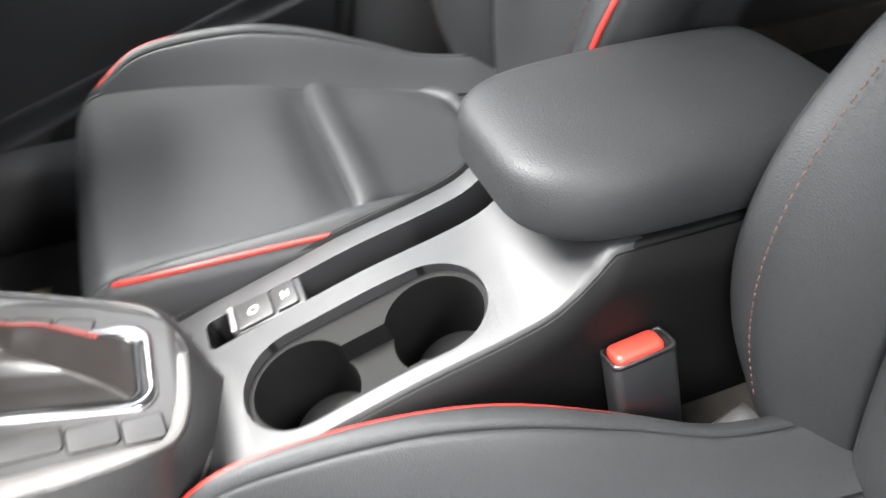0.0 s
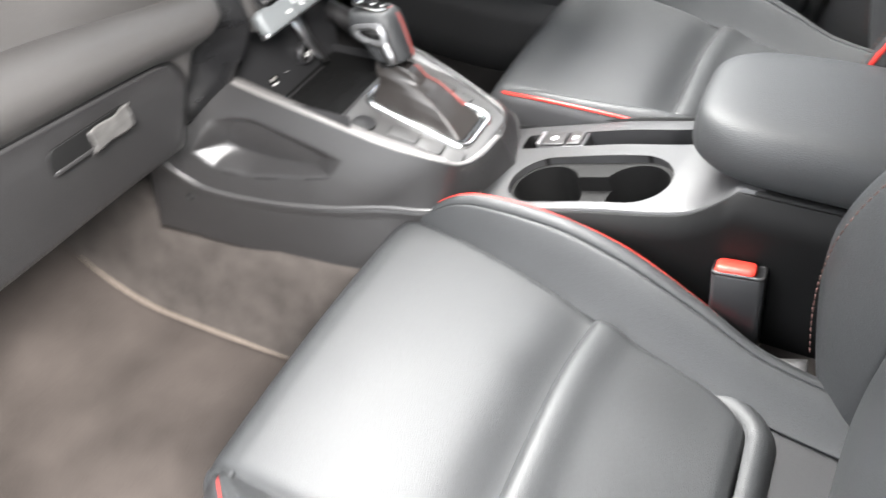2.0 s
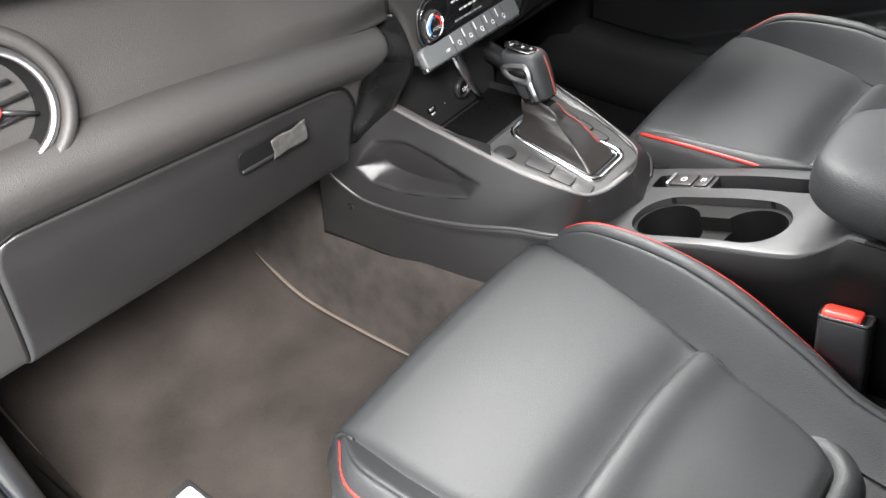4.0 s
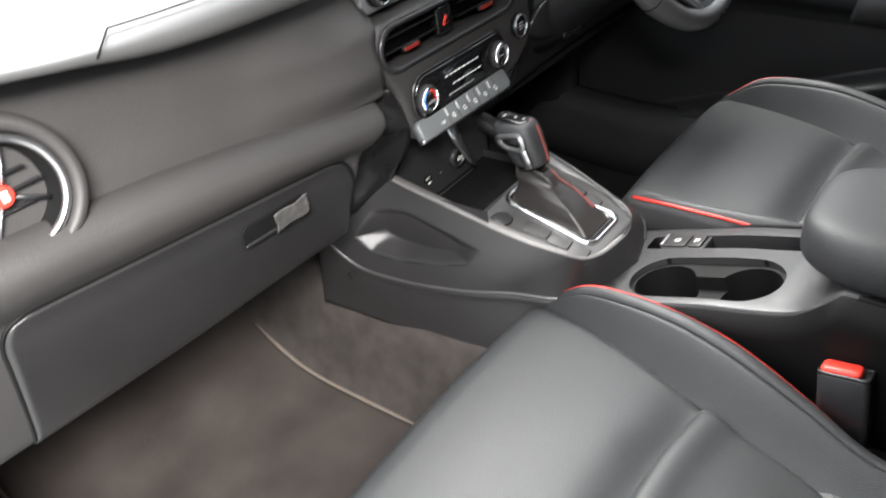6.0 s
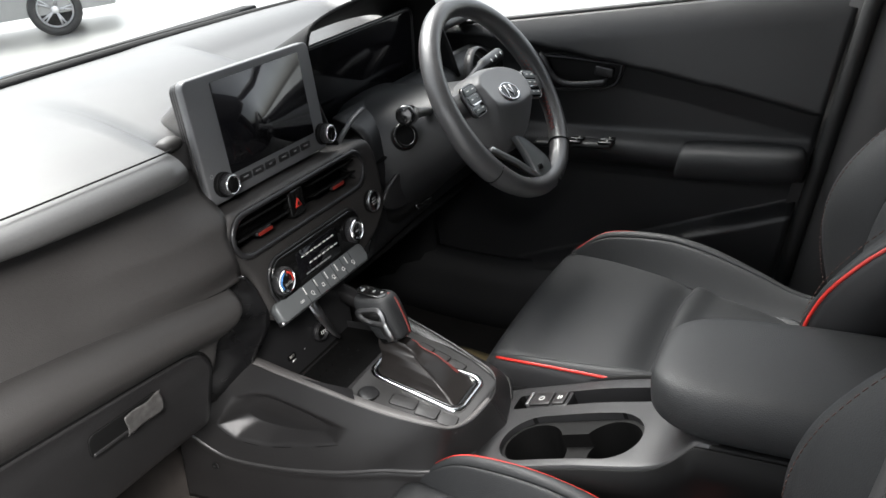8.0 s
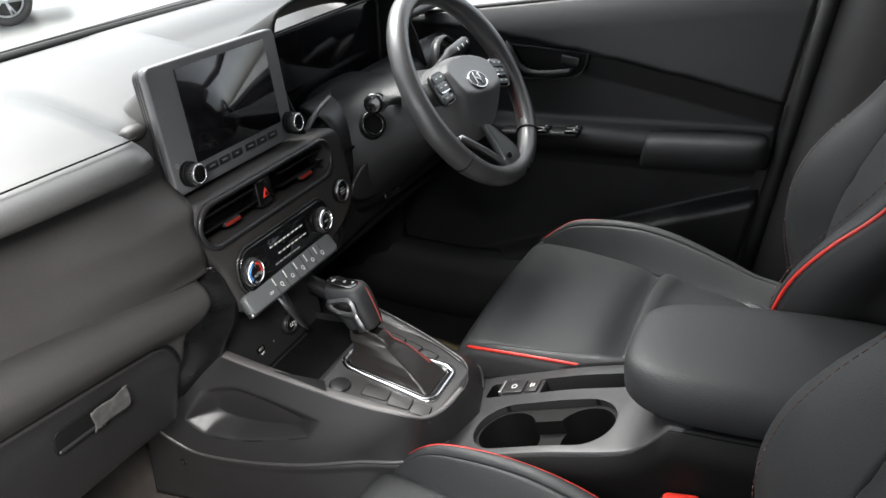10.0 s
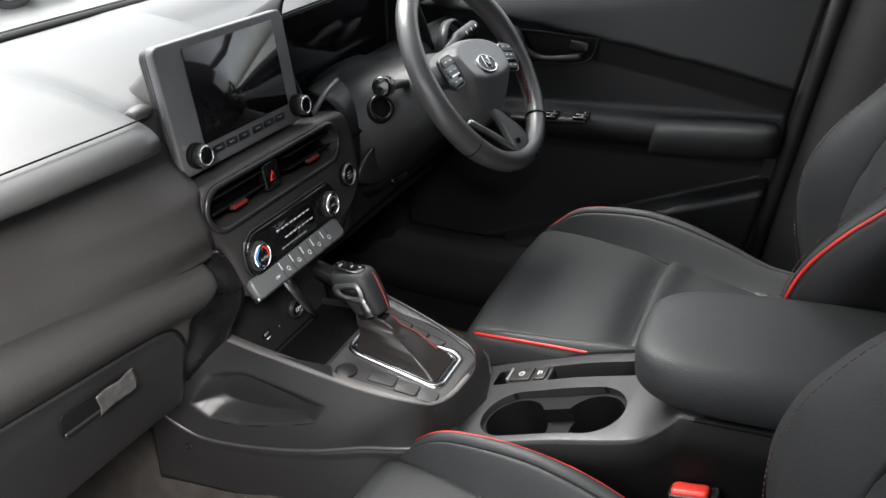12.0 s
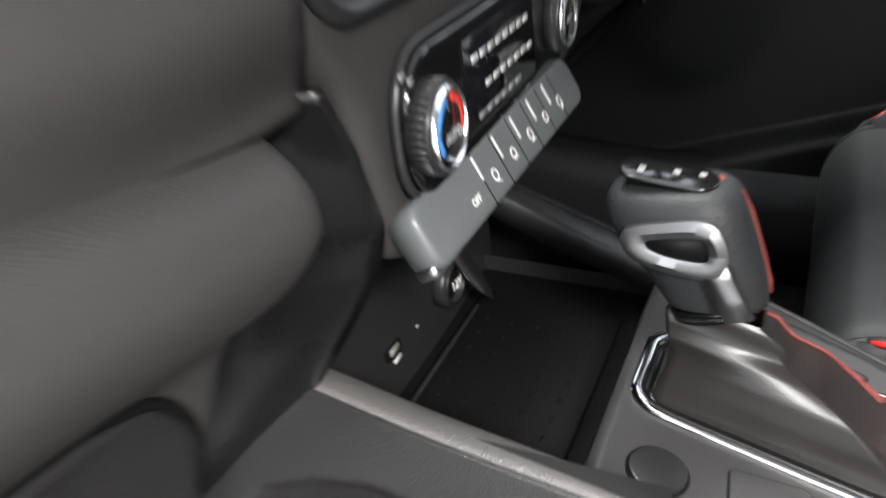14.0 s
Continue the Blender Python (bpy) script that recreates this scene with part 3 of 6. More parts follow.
ys = [0.45 - 0.41 * k / 48 for k in range(49)]
ring_x = [(-0.0925, -0.20), (-0.0925, -0.012), (-0.0915, -0.006), (-0.088, -0.0015), (-0.082, 0.0), (0.078, 0.0), (0.084, -0.0015), (0.0875, -0.006), (0.0885, -0.012), (0.0885, -0.20)]
rings = [[(x, y, (tray_z(y) + dz) if dz > -0.1 else 0.44) for x, dz in ring_x] for y in ys]
tray = part("cup_tray", loft(rings), TRAY, console, auto=40)
slope = math.atan2(0.687 - 0.632, 0.314 - 0.13)
cup_m = Matrix.Translation((-0.034, 0.222, tray_z(0.222) + 0.0005)) @ Matrix.Rotation(-slope, 4, "X")


def well(outline, depth, m, top=0.03, taper=1.0):
    return loft([[m @ Vector((x * f, y * f, z)) for x, y in outline] for z, f in ((-depth, taper), (top, 1.0))])


stad = rounded(0.088, 0.188, 0.0435, 12)
cuts = [well(stad, 0.011, cup_m), well(circle(0.0385, 40), 0.075, cup_m @ Matrix.Translation((0, 0.052, 0)), 0.001, 0.9), well(circle(0.0385, 40), 0.075, cup_m @ Matrix.Translation((0, -0.052, 0)), 0.001, 0.9), well(rounded(0.048, 0.09, 0.004), 0.030, cup_m @ Matrix.Translation((-0.008, 0, 0)), 0.001)]
slot_m = Matrix.Translation((0.0475, 0.2315, tray_z(0.2315) + 0.001)) @ Matrix.Rotation(-slope, 4, "X")
cuts.append(well(rounded(0.031, 0.280, 0.006), 0.034, slot_m @ Matrix.Translation((0, -0.040, 0)), 0.09))
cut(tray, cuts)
# faces inside the wells and slot are coloured black, which darkens the recesses
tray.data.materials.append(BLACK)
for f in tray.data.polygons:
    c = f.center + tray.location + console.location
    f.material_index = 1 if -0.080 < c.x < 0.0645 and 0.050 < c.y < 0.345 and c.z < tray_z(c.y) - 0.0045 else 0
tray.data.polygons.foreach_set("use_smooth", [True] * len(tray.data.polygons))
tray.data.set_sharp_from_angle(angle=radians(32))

# raised lever surround with side wings
RIDGE = [(-0.1205, 0.637, 0.7455), (-0.1215, 0.573, 0.7335), (-0.1195, 0.500, 0.7195), (-0.1125, 0.426, 0.7015), (-0.100, 0.372, 0.689), (-0.085, 0.352, 0.678), (-0.050, 0.343, 0.668), (0.0, 0.340, 0.664)]
RIDGE_R = [(-0.115, 0.640, 0.735), (-0.112, 0.60, 0.723), (-0.103, 0.53, 0.703), (-0.090, 0.46, 0.685), (-0.072, 0.40, 0.671), (-0.054, 0.362, 0.664), (-0.022, 0.345, 0.662), (0.0, 0.340, 0.664)]
CREASE = [(-0.179, 0.718, 0.658), (-0.172, 0.695, 0.630), (-0.165, 0.659, 0.610), (-0.155, 0.582, 0.607), (-0.146, 0.50, 0.617), (-0.130, 0.435, 0.626), (-0.100, 0.365, 0.624), (0.0, 0.318, 0.620)]
rids = {-1: spline([(-0.1265, 0.655, 0.751)] + RIDGE, 180), 1: spline([(-0.130, 0.730, 0.742)] + RIDGE_R, 180)}
cre = spline([(-0.182, 0.729, 0.670)] + CREASE, 180)


POCKET = [(0.669, 0.664), (0.645, 0.645), (0.602, 0.641), (0.538, 0.649), (0.491, 0.659), (0.474, 0.680), (0.508, 0.692), (0.541, 0.700), (0.583, 0.712), (0.619, 0.711), (0.643, 0.704)]
POCKET_SOFT = (0.020, 0.013, 0.011, 0.009, 0.020, 0.012, 0.007, 0.006, 0.006, 0.009, 0.022)


def pocket(y, z):
    """Depth of the side pocket pressed into the wing: a lip along its top, a back wall that leans in, a ledge at the bottom."""
    acc, n = 0.0, len(POCKET)
    for i in range(n):
        (ay, az), (by, bz) = POCKET[i], POCKET[(i + 1) % n]
        ey, ez = by - ay, bz - az
        d = (ez * (y - ay) - ey * (z - az)) / math.hypot(ey, ez) / POCKET_SOFT[i]
        if d <= 0:
            return 0.0
        acc += d ** -4.0
    t = min(1.0, acc ** -0.25)
    low = max(0.0, min(1.0, (0.712 - z) / 0.058))
    return 0.030 * (0.7 * t + 0.3 * t * t * (3 - 2 * t)) * (0.22 + 0.78 * low) * max(0.22, min(1.0, (y - 0.42) / 0.22))


def wing(s):
    def f(u, v):
        a, b = rids[s][round(u * 180)], cre[round(u * 180)]
        p = a * (1 - v) + b * v
        out = np.array((-1.0, -0.1, 0.55))
        out /= np.linalg.norm(out)
        bulge = 0.010 * math.sin(math.pi * v) * (1 - u)
        p = p + out * bulge
        p = p + np.array((1.0, 0.0, 0.0)) * (pocket(p[1], p[2]) if s < 0 else 0)
        return (p[0] * -s, p[1], p[2])
    return f


def side_point(u, v, s):
    return Vector(wing(s)(u, v))


for s in (-1, 1):
    f = wing(s)
    thick(part("wing", sheet(f, 180, 90), HARD, console, "grained side wing with a moulded pocket" if s < 0 else ""), 0.004)
    # rail along the ridge
    pts = [np.array((p[0] * -s, p[1], p[2])) for p in rids[s]]
    rings = []
    for i, p in enumerate(pts):
        if p[1] > 0.652:
            continue
        tgt = pts[min(i + 1, 180)] - pts[max(i - 1, 0)]
        n = np.array((-tgt[1], tgt[0], 0.0)) * s
        n = -n / (np.linalg.norm(n) + 1e-9)
        w = 0.018 - 0.007 * max(0.0, min(1.0, (i - 100) / 30))
        rings.append([tuple(p + n * a + np.array((0, 0, c))) for a, c in ((-0.0012, -0.003), (0.0006, 0.0005), (0.004, 0.0015), (w - 0.003, -0.001), (w, -0.004), (w, -0.02), (0.002, -0.02))])
    part("rail", loft(rings), RAIL if s < 0 else HARD, console, "textured light grey top rail" if s < 0 else "black top rail")

    # lighter grey strip that draws the highlight where the crease turns up
    lip_pts = [np.array((-s * p[0], p[1], p[2])) + np.array((s * 0.0005, 0, 0.0005)) for p in cre[8:165]]
    part("crease_highlight", tube(lip_pts, 0.0034, 8), TRIM_GREY, console, "lighter grey edge drawn as the highlight along the crease")

# dark parting line along the pocket's lower edge
wing_grid = [(side_point(i / 180, j / 90, -1)) for i in range(0, 181, 2) for j in range(0, 91, 2)]
edge_yz = spline([(0.668, 0.661, 0), (0.656, 0.650, 0), (0.640, 0.6428, 0), (0.602, 0.6395, 0), (0.540, 0.6475, 0), (0.490, 0.6580, 0)], 40)
line_pts = []
for y, z, _ in edge_yz:
    near = sorted(wing_grid, key=lambda q: (q.y - y) ** 2 + (q.z - z) ** 2)[:4]
    line_pts.append(Vector((sum(q.x for q in near) / 4 - 0.0016, y, z)))
line_pts = [Vector(p) for p in spline([tuple(p) for p in line_pts[::5]], 40)]
part("pocket_line", tube(line_pts, 0.0011, 6), BLACK, console, "dark parting line under the pocket")

# lower side panels
for s in (-1, 1):
    def low(u, v, s=s):
        a = cre[round(u * 180)]
        b = np.array((np.interp(u, [0, 0.3, 0.7, 1], [-0.168, -0.162, -0.152, -0.095]), a[1] + 0.055 * (1 - u) ** 2 - 0.01, np.interp(u, [0, 0.3, 1], [0.512, 0.514, 0.522])))
        p = a * (1 - v) + b * v
        lip = 0.004 * math.exp(-((v / 0.05) ** 2))
        return ((p[0] + 0.004 - lip) * -s, p[1], p[2] - 0.004 + lip)
    thick(part("side_panel", sheet(low, 90, 14), HARD, console), 0.004)
    # black here puts the shade beside the seat into the panel's colour
    bm = sheet(lambda u, v: (s * 0.0935, 0.40 - 0.75 * u, 0.40 + v * (float(tray_z(max(0.062, 0.40 - 0.75 * u))) - 0.0025 - 0.40)), 60, 8)
    thick(part("rear_side_panel", bm, BLACK, console), 0.003)
part("screw", ring(0.0055, 0.002, 0.0015, facing((-0.1705, 0.690, 0.592), (-1, -0.15, 0.1))), BLACK, console, "recessed black screw cap")
# storage bin under the armrest, black for the same shade
part("bin", box(-0.0915, 0.0885, -0.155, 0.05, 0.42, 0.7375, 0.004, 3), BLACK, console)
part("rear_end", box(-0.085, 0.085, -0.40, -0.157, 0.42, 0.60, 0.012, 3), BLACK, console)

# armrest lid
arm = thing("armrest", (0, -0.1, 0.745), "black leather-covered padded armrest lid on the console", "armrest")


def lid_ring(y, k):
    w, base, top = 0.0915 * k[0], 0.7375 + k[2], 0.747 + 0.049 * k[1]
    return [(x * w, y, base + (top - base) * z) for x, z in ((-1, 0.05), (-1.025, 0.35), (-0.985, 0.68), (-0.88, 0.90), (-0.70, 0.985), (-0.35, 1.02), (0, 1.03), (0.35, 1.02), (0.70, 0.985), (0.88, 0.90), (0.985, 0.68), (1.025, 0.35), (1, 0.05), (0.9, 0.0), (-0.9, 0.0))]


stations = [(0.121, (0.34, 0.58, 0.014)), (0.1195, (0.47, 0.70, 0.011)), (0.115, (0.61, 0.82, 0.008)), (0.106, (0.735, 0.91, 0.005)), (0.091, (0.85, 0.965, 0.002)), (0.070, (0.94, 0.99, 0.0)), (0.040, (0.99, 1.0, 0.0)), (0.0, (1.0, 1.02, 0.0)), (-0.06, (1.0, 1.02, 0.0)), (-0.11, (0.995, 1.0, 0.0)), (-0.138, (0.98, 0.95, 0.0)), (-0.149, (0.95, 0.82, 0.0)), (-0.152, (0.88, 0.6, 0.0))]
lid = part("lid", loft([lid_ring(y, k) for y, k in stations]), LEATHER, arm)
sub = lid.modifiers.new("round", "SUBSURF")
sub.levels = sub.render_levels = 2
part("hinge_base", box(-0.070, 0.070, -0.145, 0.06, 0.7365, 0.752, 0.004), BLACK, arm)


# ---- seats ----
def seat(name, cx, s, dy, dz, label, size=1.0, off=(0.0, 0.0, 0.0)):
    """A front seat. The bolster on its +x side stands higher."""
    top = thing(name, (cx, 0.1, 0.36), label, "car seat", "front seats")

    def P(lx, y, z):
        return ((cx + s * lx) * size + off[0], (y + dy) * size + off[1], (z + dz) * size + off[2])

    HW = {1: ([-0.12, 0.0, 0.05, 0.147, 0.30, 0.39, 0.43], [0.082, 0.096, 0.109, 0.130, 0.170, 0.188, 0.188]), -1: ([-0.12, 0.0, 0.05, 0.147, 0.22, 0.30, 0.39, 0.43], [0.085, 0.098, 0.112, 0.142, 0.164, 0.172, 0.170, 0.170])}
    PW = {1: [0.150, 0.160, 0.176, 0.190, 0.197, 0.201, 0.202, 0.194], -1: [0.175, 0.185, 0.195, 0.203, 0.206, 0.203, 0.196, 0.176] if cx > 0 else [0.180, 0.192, 0.203, 0.214, 0.222, 0.223, 0.217, 0.178]}
    PZ = {1: [0.572, 0.590, 0.617, 0.645, 0.658, 0.659, 0.648, 0.613], -1: [0.575, 0.592, 0.612, 0.626, 0.632, 0.631, 0.626, 0.611]}
    PY = [-0.12, 0.0, 0.07, 0.147, 0.217, 0.292, 0.345, 0.395]
    hw = lambda y, q: smooth_at(*HW[q], y)  # noqa: E731
    pw = lambda y, q: smooth_at(PY, PW[q], y)  # noqa: E731
    pz = lambda y, q: smooth_at(PY, PZ[q], y)  # noqa: E731
    zc = lambda y: smooth_at([-0.12, 0.0, 0.10, 0.20, 0.30, 0.36, 0.40], [0.572, 0.578, 0.592, 0.606, 0.6125, 0.613, 0.6115], y)  # noqa: E731
    front = spline([(0.385, 0.6122), (0.404, 0.606), (0.420, 0.587), (0.429, 0.555), (0.425, 0.50), (0.41, 0.44)], 38)

    def crown(a):
        return 0.010 * (1 - a * a)

    def groove(d):
        return -0.006 * math.exp(-((d / 0.0065) ** 2))

    def front_panel(u, v):
        a = math.sin(math.pi / 2 * (2 * u - 1))
        ysm = 0.160 + 0.011 * (1 - max(0.0, a) ** 2)
        if v < 0.62:
            y = ysm + (0.385 - ysm) * (v / 0.62) ** 1.5
            z = zc(y)
            d = (y - ysm)
            z += -0.015 * math.exp(-((d / 0.030) ** 2)) * (1 - 0.8 * a ** 6)
        else:
            y, z = front[round((v - 0.62) / 0.38 * 38)]
        edge = (1 - abs(a)) * hw(min(y, 0.39), 1 if a > 0 else -1)
        return P(a * hw(min(y, 0.39), 1 if a > 0 else -1), y, z + crown(a) * (1 if v < 0.62 else max(0, 1 - ((v - 0.62) / 0.38) ** 2)) + groove(edge))

    def tail_y(a):
        """Rear edge of the cushion, with rounded corners."""
        c = min(1.0, max(0.0, abs(a) - 0.70) / 0.30)
        return -0.002 + 0.046 * (1 - math.sqrt(1 - c * c))

    def tail(u, v):
        a = math.sin(math.pi / 2 * (2 * u - 1))
        y = tail_y(a)
        c = min(1.0, max(0.0, abs(a) - 0.70) / 0.30) ** 2
        lx = a * hw(y, 1 if a > 0 else -1)
        return P(lx + math.copysign(0.026 * c * v, a), y - 0.030 * v * math.sqrt(max(0.0, 1 - 0.8 * c * c)), zc(y) - 0.009 + 0.015 * (1 - 0.8 * c ** 3) * math.sin(math.pi * (0.05 + 0.80 * v)) ** 0.7 - 0.016 * v * v)

    def rear_panel(u, v):
        a = math.sin(math.pi / 2 * (2 * u - 1))
        ysm = 0.160 + 0.011 * (1 - max(0.0, a) ** 2)
        yr = tail_y(a)
        y = yr + (ysm - yr) * (1 - (1 - v) ** 1.7)
        d = ysm - y
        edge = (1 - abs(a)) * hw(y, 1 if a > 0 else -1)
        return P(a * hw(y, 1 if a > 0 else -1), y, zc(y) + crown(a) - 0.010 * math.exp(-((d / 0.0055) ** 2)) * (1 - 0.8 * a ** 6) + 0.006 * math.exp(-(((d - 0.018) / 0.018) ** 2)) + groove(edge) - 0.008 * math.exp(-(((y - yr) / 0.008) ** 2)))

    thick(part("cushion_front", sheet(front_panel, 64, 100), LEATHER, top), 0.02)
    thick(part("cushion_rear", sheet(rear_panel, 64, 60), LEATHER, top), 0.02)
    thick(part("cushion_tail", sheet(tail, 60, 16), LEATHER, top, "narrow roll behind the cushion"), 0.012)
    thick(part("cushion_end", sheet(lambda u, v: P(-0.18 + 0.34 * u, -0.115 + 0.10 * v, 0.560 + 0.006 * v), 20, 8), LEATHER_SIDE, top), 0.01)
    part("tail_seam", tube([Vector(tail(k / 60, 0.97)) + Vector((0, 0, 0.001)) for k in range(61)], 0.0011, 5), RED_DARK, top, "dull red stitching")
    for q, bname in ((1, "inner_bolster"), (-1, "outer_bolster")):
        def bol(u, v, q=q):
            y = -0.12 + 0.515 * u
            a, b = hw(y, q), pw(y, q)
            za, zb = zc(y) - 0.007, pz(y, q)
            bulge = 0.020 * math.sin(math.pi * v ** 1.7) ** 0.8 * min(1.0, (b - a) / 0.05)
            inner = 0.0038 * math.exp(-(((v - 0.69) / 0.030) ** 2))
            lx, z = a + (b - a) * v, za + (zb - za) * v + bulge - inner * min(1, (b - a) / 0.05)
            return P(q * lx, y, z)
        bol_ob = part(bname, sheet(bol, 60, 44), LEATHER, top)
        thick(bol_ob, 0.015)
        pts = [P(q * (pw(y, q) + 0.001), y, pz(y, q) + 0.001) for y in np.linspace(0.012, 0.393, 40)]
        part("piping", tube(pts, 0.0025, 8), RED, top, "bright red piping")
        pts = [Vector(bol((y + 0.12) / 0.515, 0.735)) + Vector((0, 0, 0.0004)) for y in np.linspace(0.0, 0.34, 90)]
        bm = bmesh.new()
        for i in range(0, 89):
            a, b = Vector(pts[i]), Vector(pts[i + 1])
            tube([a + (b - a) * 0.15, a + (b - a) * 0.80], 0.0010, 5, bm=bm)
        part("stitching", bm, RED_DARK, bol_ob, "dull red stitching")
        part("seam", tube([Vector(bol(0.17 + 0.74 * k / 60, 0.69)) + Vector((0, 0, 0.0006)) for k in range(61)], 0.0011, 5), BLACK, bol_ob, "dark sewn seam")
        part("panel_seam", tube([Vector(bol(0.005 + 0.98 * k / 60, 0.03)) + Vector((0, 0, -0.0008)) for k in range(61)], 0.0016, 5), BLACK, bol_ob, "dark sewn seam")
        part("cross_seam", tube([Vector(bol(0.262, 0.03 + 0.73 * k / 14)) + Vector((0, 0, 0.0006)) for k in range(15)], 0.0012, 5), BLACK, bol_ob, "dark sewn seam")

        def side(u, v, q=q):
            y = -0.16 + 0.56 * u
            yy = max(-0.12, min(0.395, y))
            z = pz(yy, q) * (1 - v) + 0.40 * v
            out = 0.012 * math.sin(math.pi * min(1, v * 2.2)) if v < 0.45 else 0
            return P(q * (pw(yy, q) + out - 0.02 * v), y + 0.03 * u * math.sin(math.pi * min(1, v)), z)
        thick(part("side_skirt", sheet(side, 40, 16), LEATHER_SIDE, top), 0.01)
        # rounded front corner between the skirt and the front roll
        def corner(u, v, q=q):
            y, z = front[round(v * 38)]
            a = math.pi / 2 * u
            h0 = hw(0.39, q)
            w = pw(0.395, q) + 0.010 * v
            return P(q * (h0 + (w - h0 + 0.004) * math.sin(a)), y - 0.030 * (1 - math.cos(a)), z - 0.002 * math.sin(a))
        thick(part("front_corner", sheet(corner, 10, 38), LEATHER, top), 0.01)

    # backrest
    yb = lambda z: smooth_at([0.50, 0.56, 0.62, 0.68, 0.74, 0.80, 0.85, 0.89, 0.95, 1.05, 1.20], [-0.085, -0.06, -0.036, -0.020, -0.018, -0.038, -0.075, -0.115, -0.158, -0.215, -0.285], z)  # noqa: E731
    ib = lambda z: smooth_at([0.50, 0.60, 0.70, 0.80, 0.95, 1.05, 1.20], [-0.10, -0.085, -0.088, -0.115, -0.195, -0.245, -0.305], z)  # noqa: E731
    iw = lambda z: smooth_at([0.50, 0.60, 0.75, 0.95, 1.20], [0.105, 0.11, 0.125, 0.145, 0.15], z)  # noqa: E731
    bw = lambda z: smooth_at([0.50, 0.58, 0.66, 0.75, 0.95, 1.20], [0.165, 0.180, 0.198, 0.205, 0.215, 0.20], z)  # noqa: E731

    def insert(u, v):
        a, z = 2 * u - 1, 0.52 + 0.66 * v
        edge = (1 - abs(a)) * iw(z)
        return P(a * iw(z), ib(z) + 0.008 * (1 - a * a) - 0.006 * math.exp(-((edge / 0.006) ** 2)) - 0.004 * math.exp(-(((z - 0.80) / 0.006) ** 2)), z)
    thick(part("backrest_insert", sheet(insert, 30, 60), LEATHER, top), 0.02)
    for q, bname in ((1, "inner_back_bolster"), (-1, "outer_back_bolster")):
        def bb(u, v, q=q):
            z = 0.52 + 0.66 * u
            a, b = iw(z), bw(z)
            y = (ib(z) - 0.006) * (1 - v) + (yb(z) - 0.012) * v + 0.022 * math.sin(math.pi * v) ** 0.7
            return P(q * (a + (b - a) * v), y, z)
        bb_ob = part(bname, sheet(bb, 50, 18), LEATHER, top)
        thick(bb_ob, 0.015)
        pts = [Vector(bb(k / 90, 0.66)) + Vector((0, 0.0082, 0.002)) for k in range(12, 88)]
        bm = bmesh.new()
        for a, b in zip(pts, pts[1:]):
            tube([a.lerp(b, 0.15), a.lerp(b, 0.80)], 0.0006, 5, bm=bm)
        part("back_stitching", bm, BROWN_THREAD, bb_ob, "dull brown stitching")

        def bs(u, v, q=q):
            z = 0.50 + 0.68 * u
            return P(q * (bw(z) + (0.014 * math.sin(math.pi * min(1.0, v * 1.6)) if v < 0.62 else 0.0)), yb(z) - 0.012 - (0.13 + 0.02 * math.sin(3 * u)) * v, z)
        thick(part("back_side", sheet(bs, 40, 14), LEATHER_SIDE, top), 0.01)
        back = 0.034 if cx < 0 else 0.0
        pts = [P(q * (bw(z) + 0.001 + (0.0095 if back else 0)), yb(z) - 0.0115 - back, z) for z in np.linspace(0.70, 1.17, 40)]
        part("back_piping", tube(pts, 0.0025, 8), RED, top, "bright red piping")
    thick(part("back_shell", sheet(lambda u, v: P((2 * u - 1) * (bw(0.5 + 0.68 * v)), yb(0.5 + 0.68 * v) - 0.145 - 0.02 * math.sin(math.pi * u), 0.5 + 0.68 * v), 16, 20), HARD, top), 0.01)
    part("top_roll", tube([P(-0.19, -0.36, 1.17), P(0, -0.35, 1.19), P(0.19, -0.36, 1.17)], 0.05, 12, 16), LEATHER, top)
    # slide rails under the cushion
    for q in (1, -1):
        part("slide_rail", box(cx + q * 0.17 - 0.018, cx + q * 0.17 + 0.018, -0.15, 0.40, 0.352, 0.385, 0.004), BLACK, top)
    part("cushion_pan", box(cx - 0.19, cx + 0.19, -0.14, 0.395, 0.40, 0.50, 0.02, 3), BLACK, top)
    return top


seat("car_seat", -0.305, 1, 0.0, 0.0, "black leather passenger seat with bright red piping and stitching")
seat("car_seat", 0.340, 1, 0.015, 0.0, "black leather driver seat with bright red piping", 0.957, (-0.032, -0.002, 0.055))

# ---- driver door ----
ddoor = thing("driver_door", (0.69, 0.4, 0.4), "closed black driver door panel with moulded armrest and pocket", "car door")


def crease_z(y):
    return smooth_at([-0.05, 0.027, 0.208, 0.361, 0.573, 0.75, 0.95], [0.83, 0.846, 0.897, 0.935, 0.981, 1.0, 1.0], y)


def door_top(y):
    return 1.044 - 0.05 * y


def door_edge_y(z):
    """Rear edge of the door, leaning back."""
    return 0.047 - 0.214 * (z - 0.609)


def door_x(y, z):
    x = 0.690
    c, shelf = crease_z(y), 0.757 + 0.05 * (y - 0.23)
    if z > c:
        x += -0.012 + 0.14 * (z - c) + 7.0 * max(0.0, z - door_top(y) + 0.050) ** 2
    else:
        x += 0.012 * min(1, (c - z) / 0.05)
    # shelf that carries the switches and the armrest
    x -= 0.034 * math.exp(-(((z - shelf) / 0.030) ** 4))
    # open pocket with a trim edge that rises towards the seat
    x += 0.012 * max(0.0, min(1.0, (shelf - z) / 0.06))
    lip = 0.668 - 0.325 * (y - 0.063)
    return x - 0.052 * max(0.0, min(1.0, (lip - z) / 0.012))


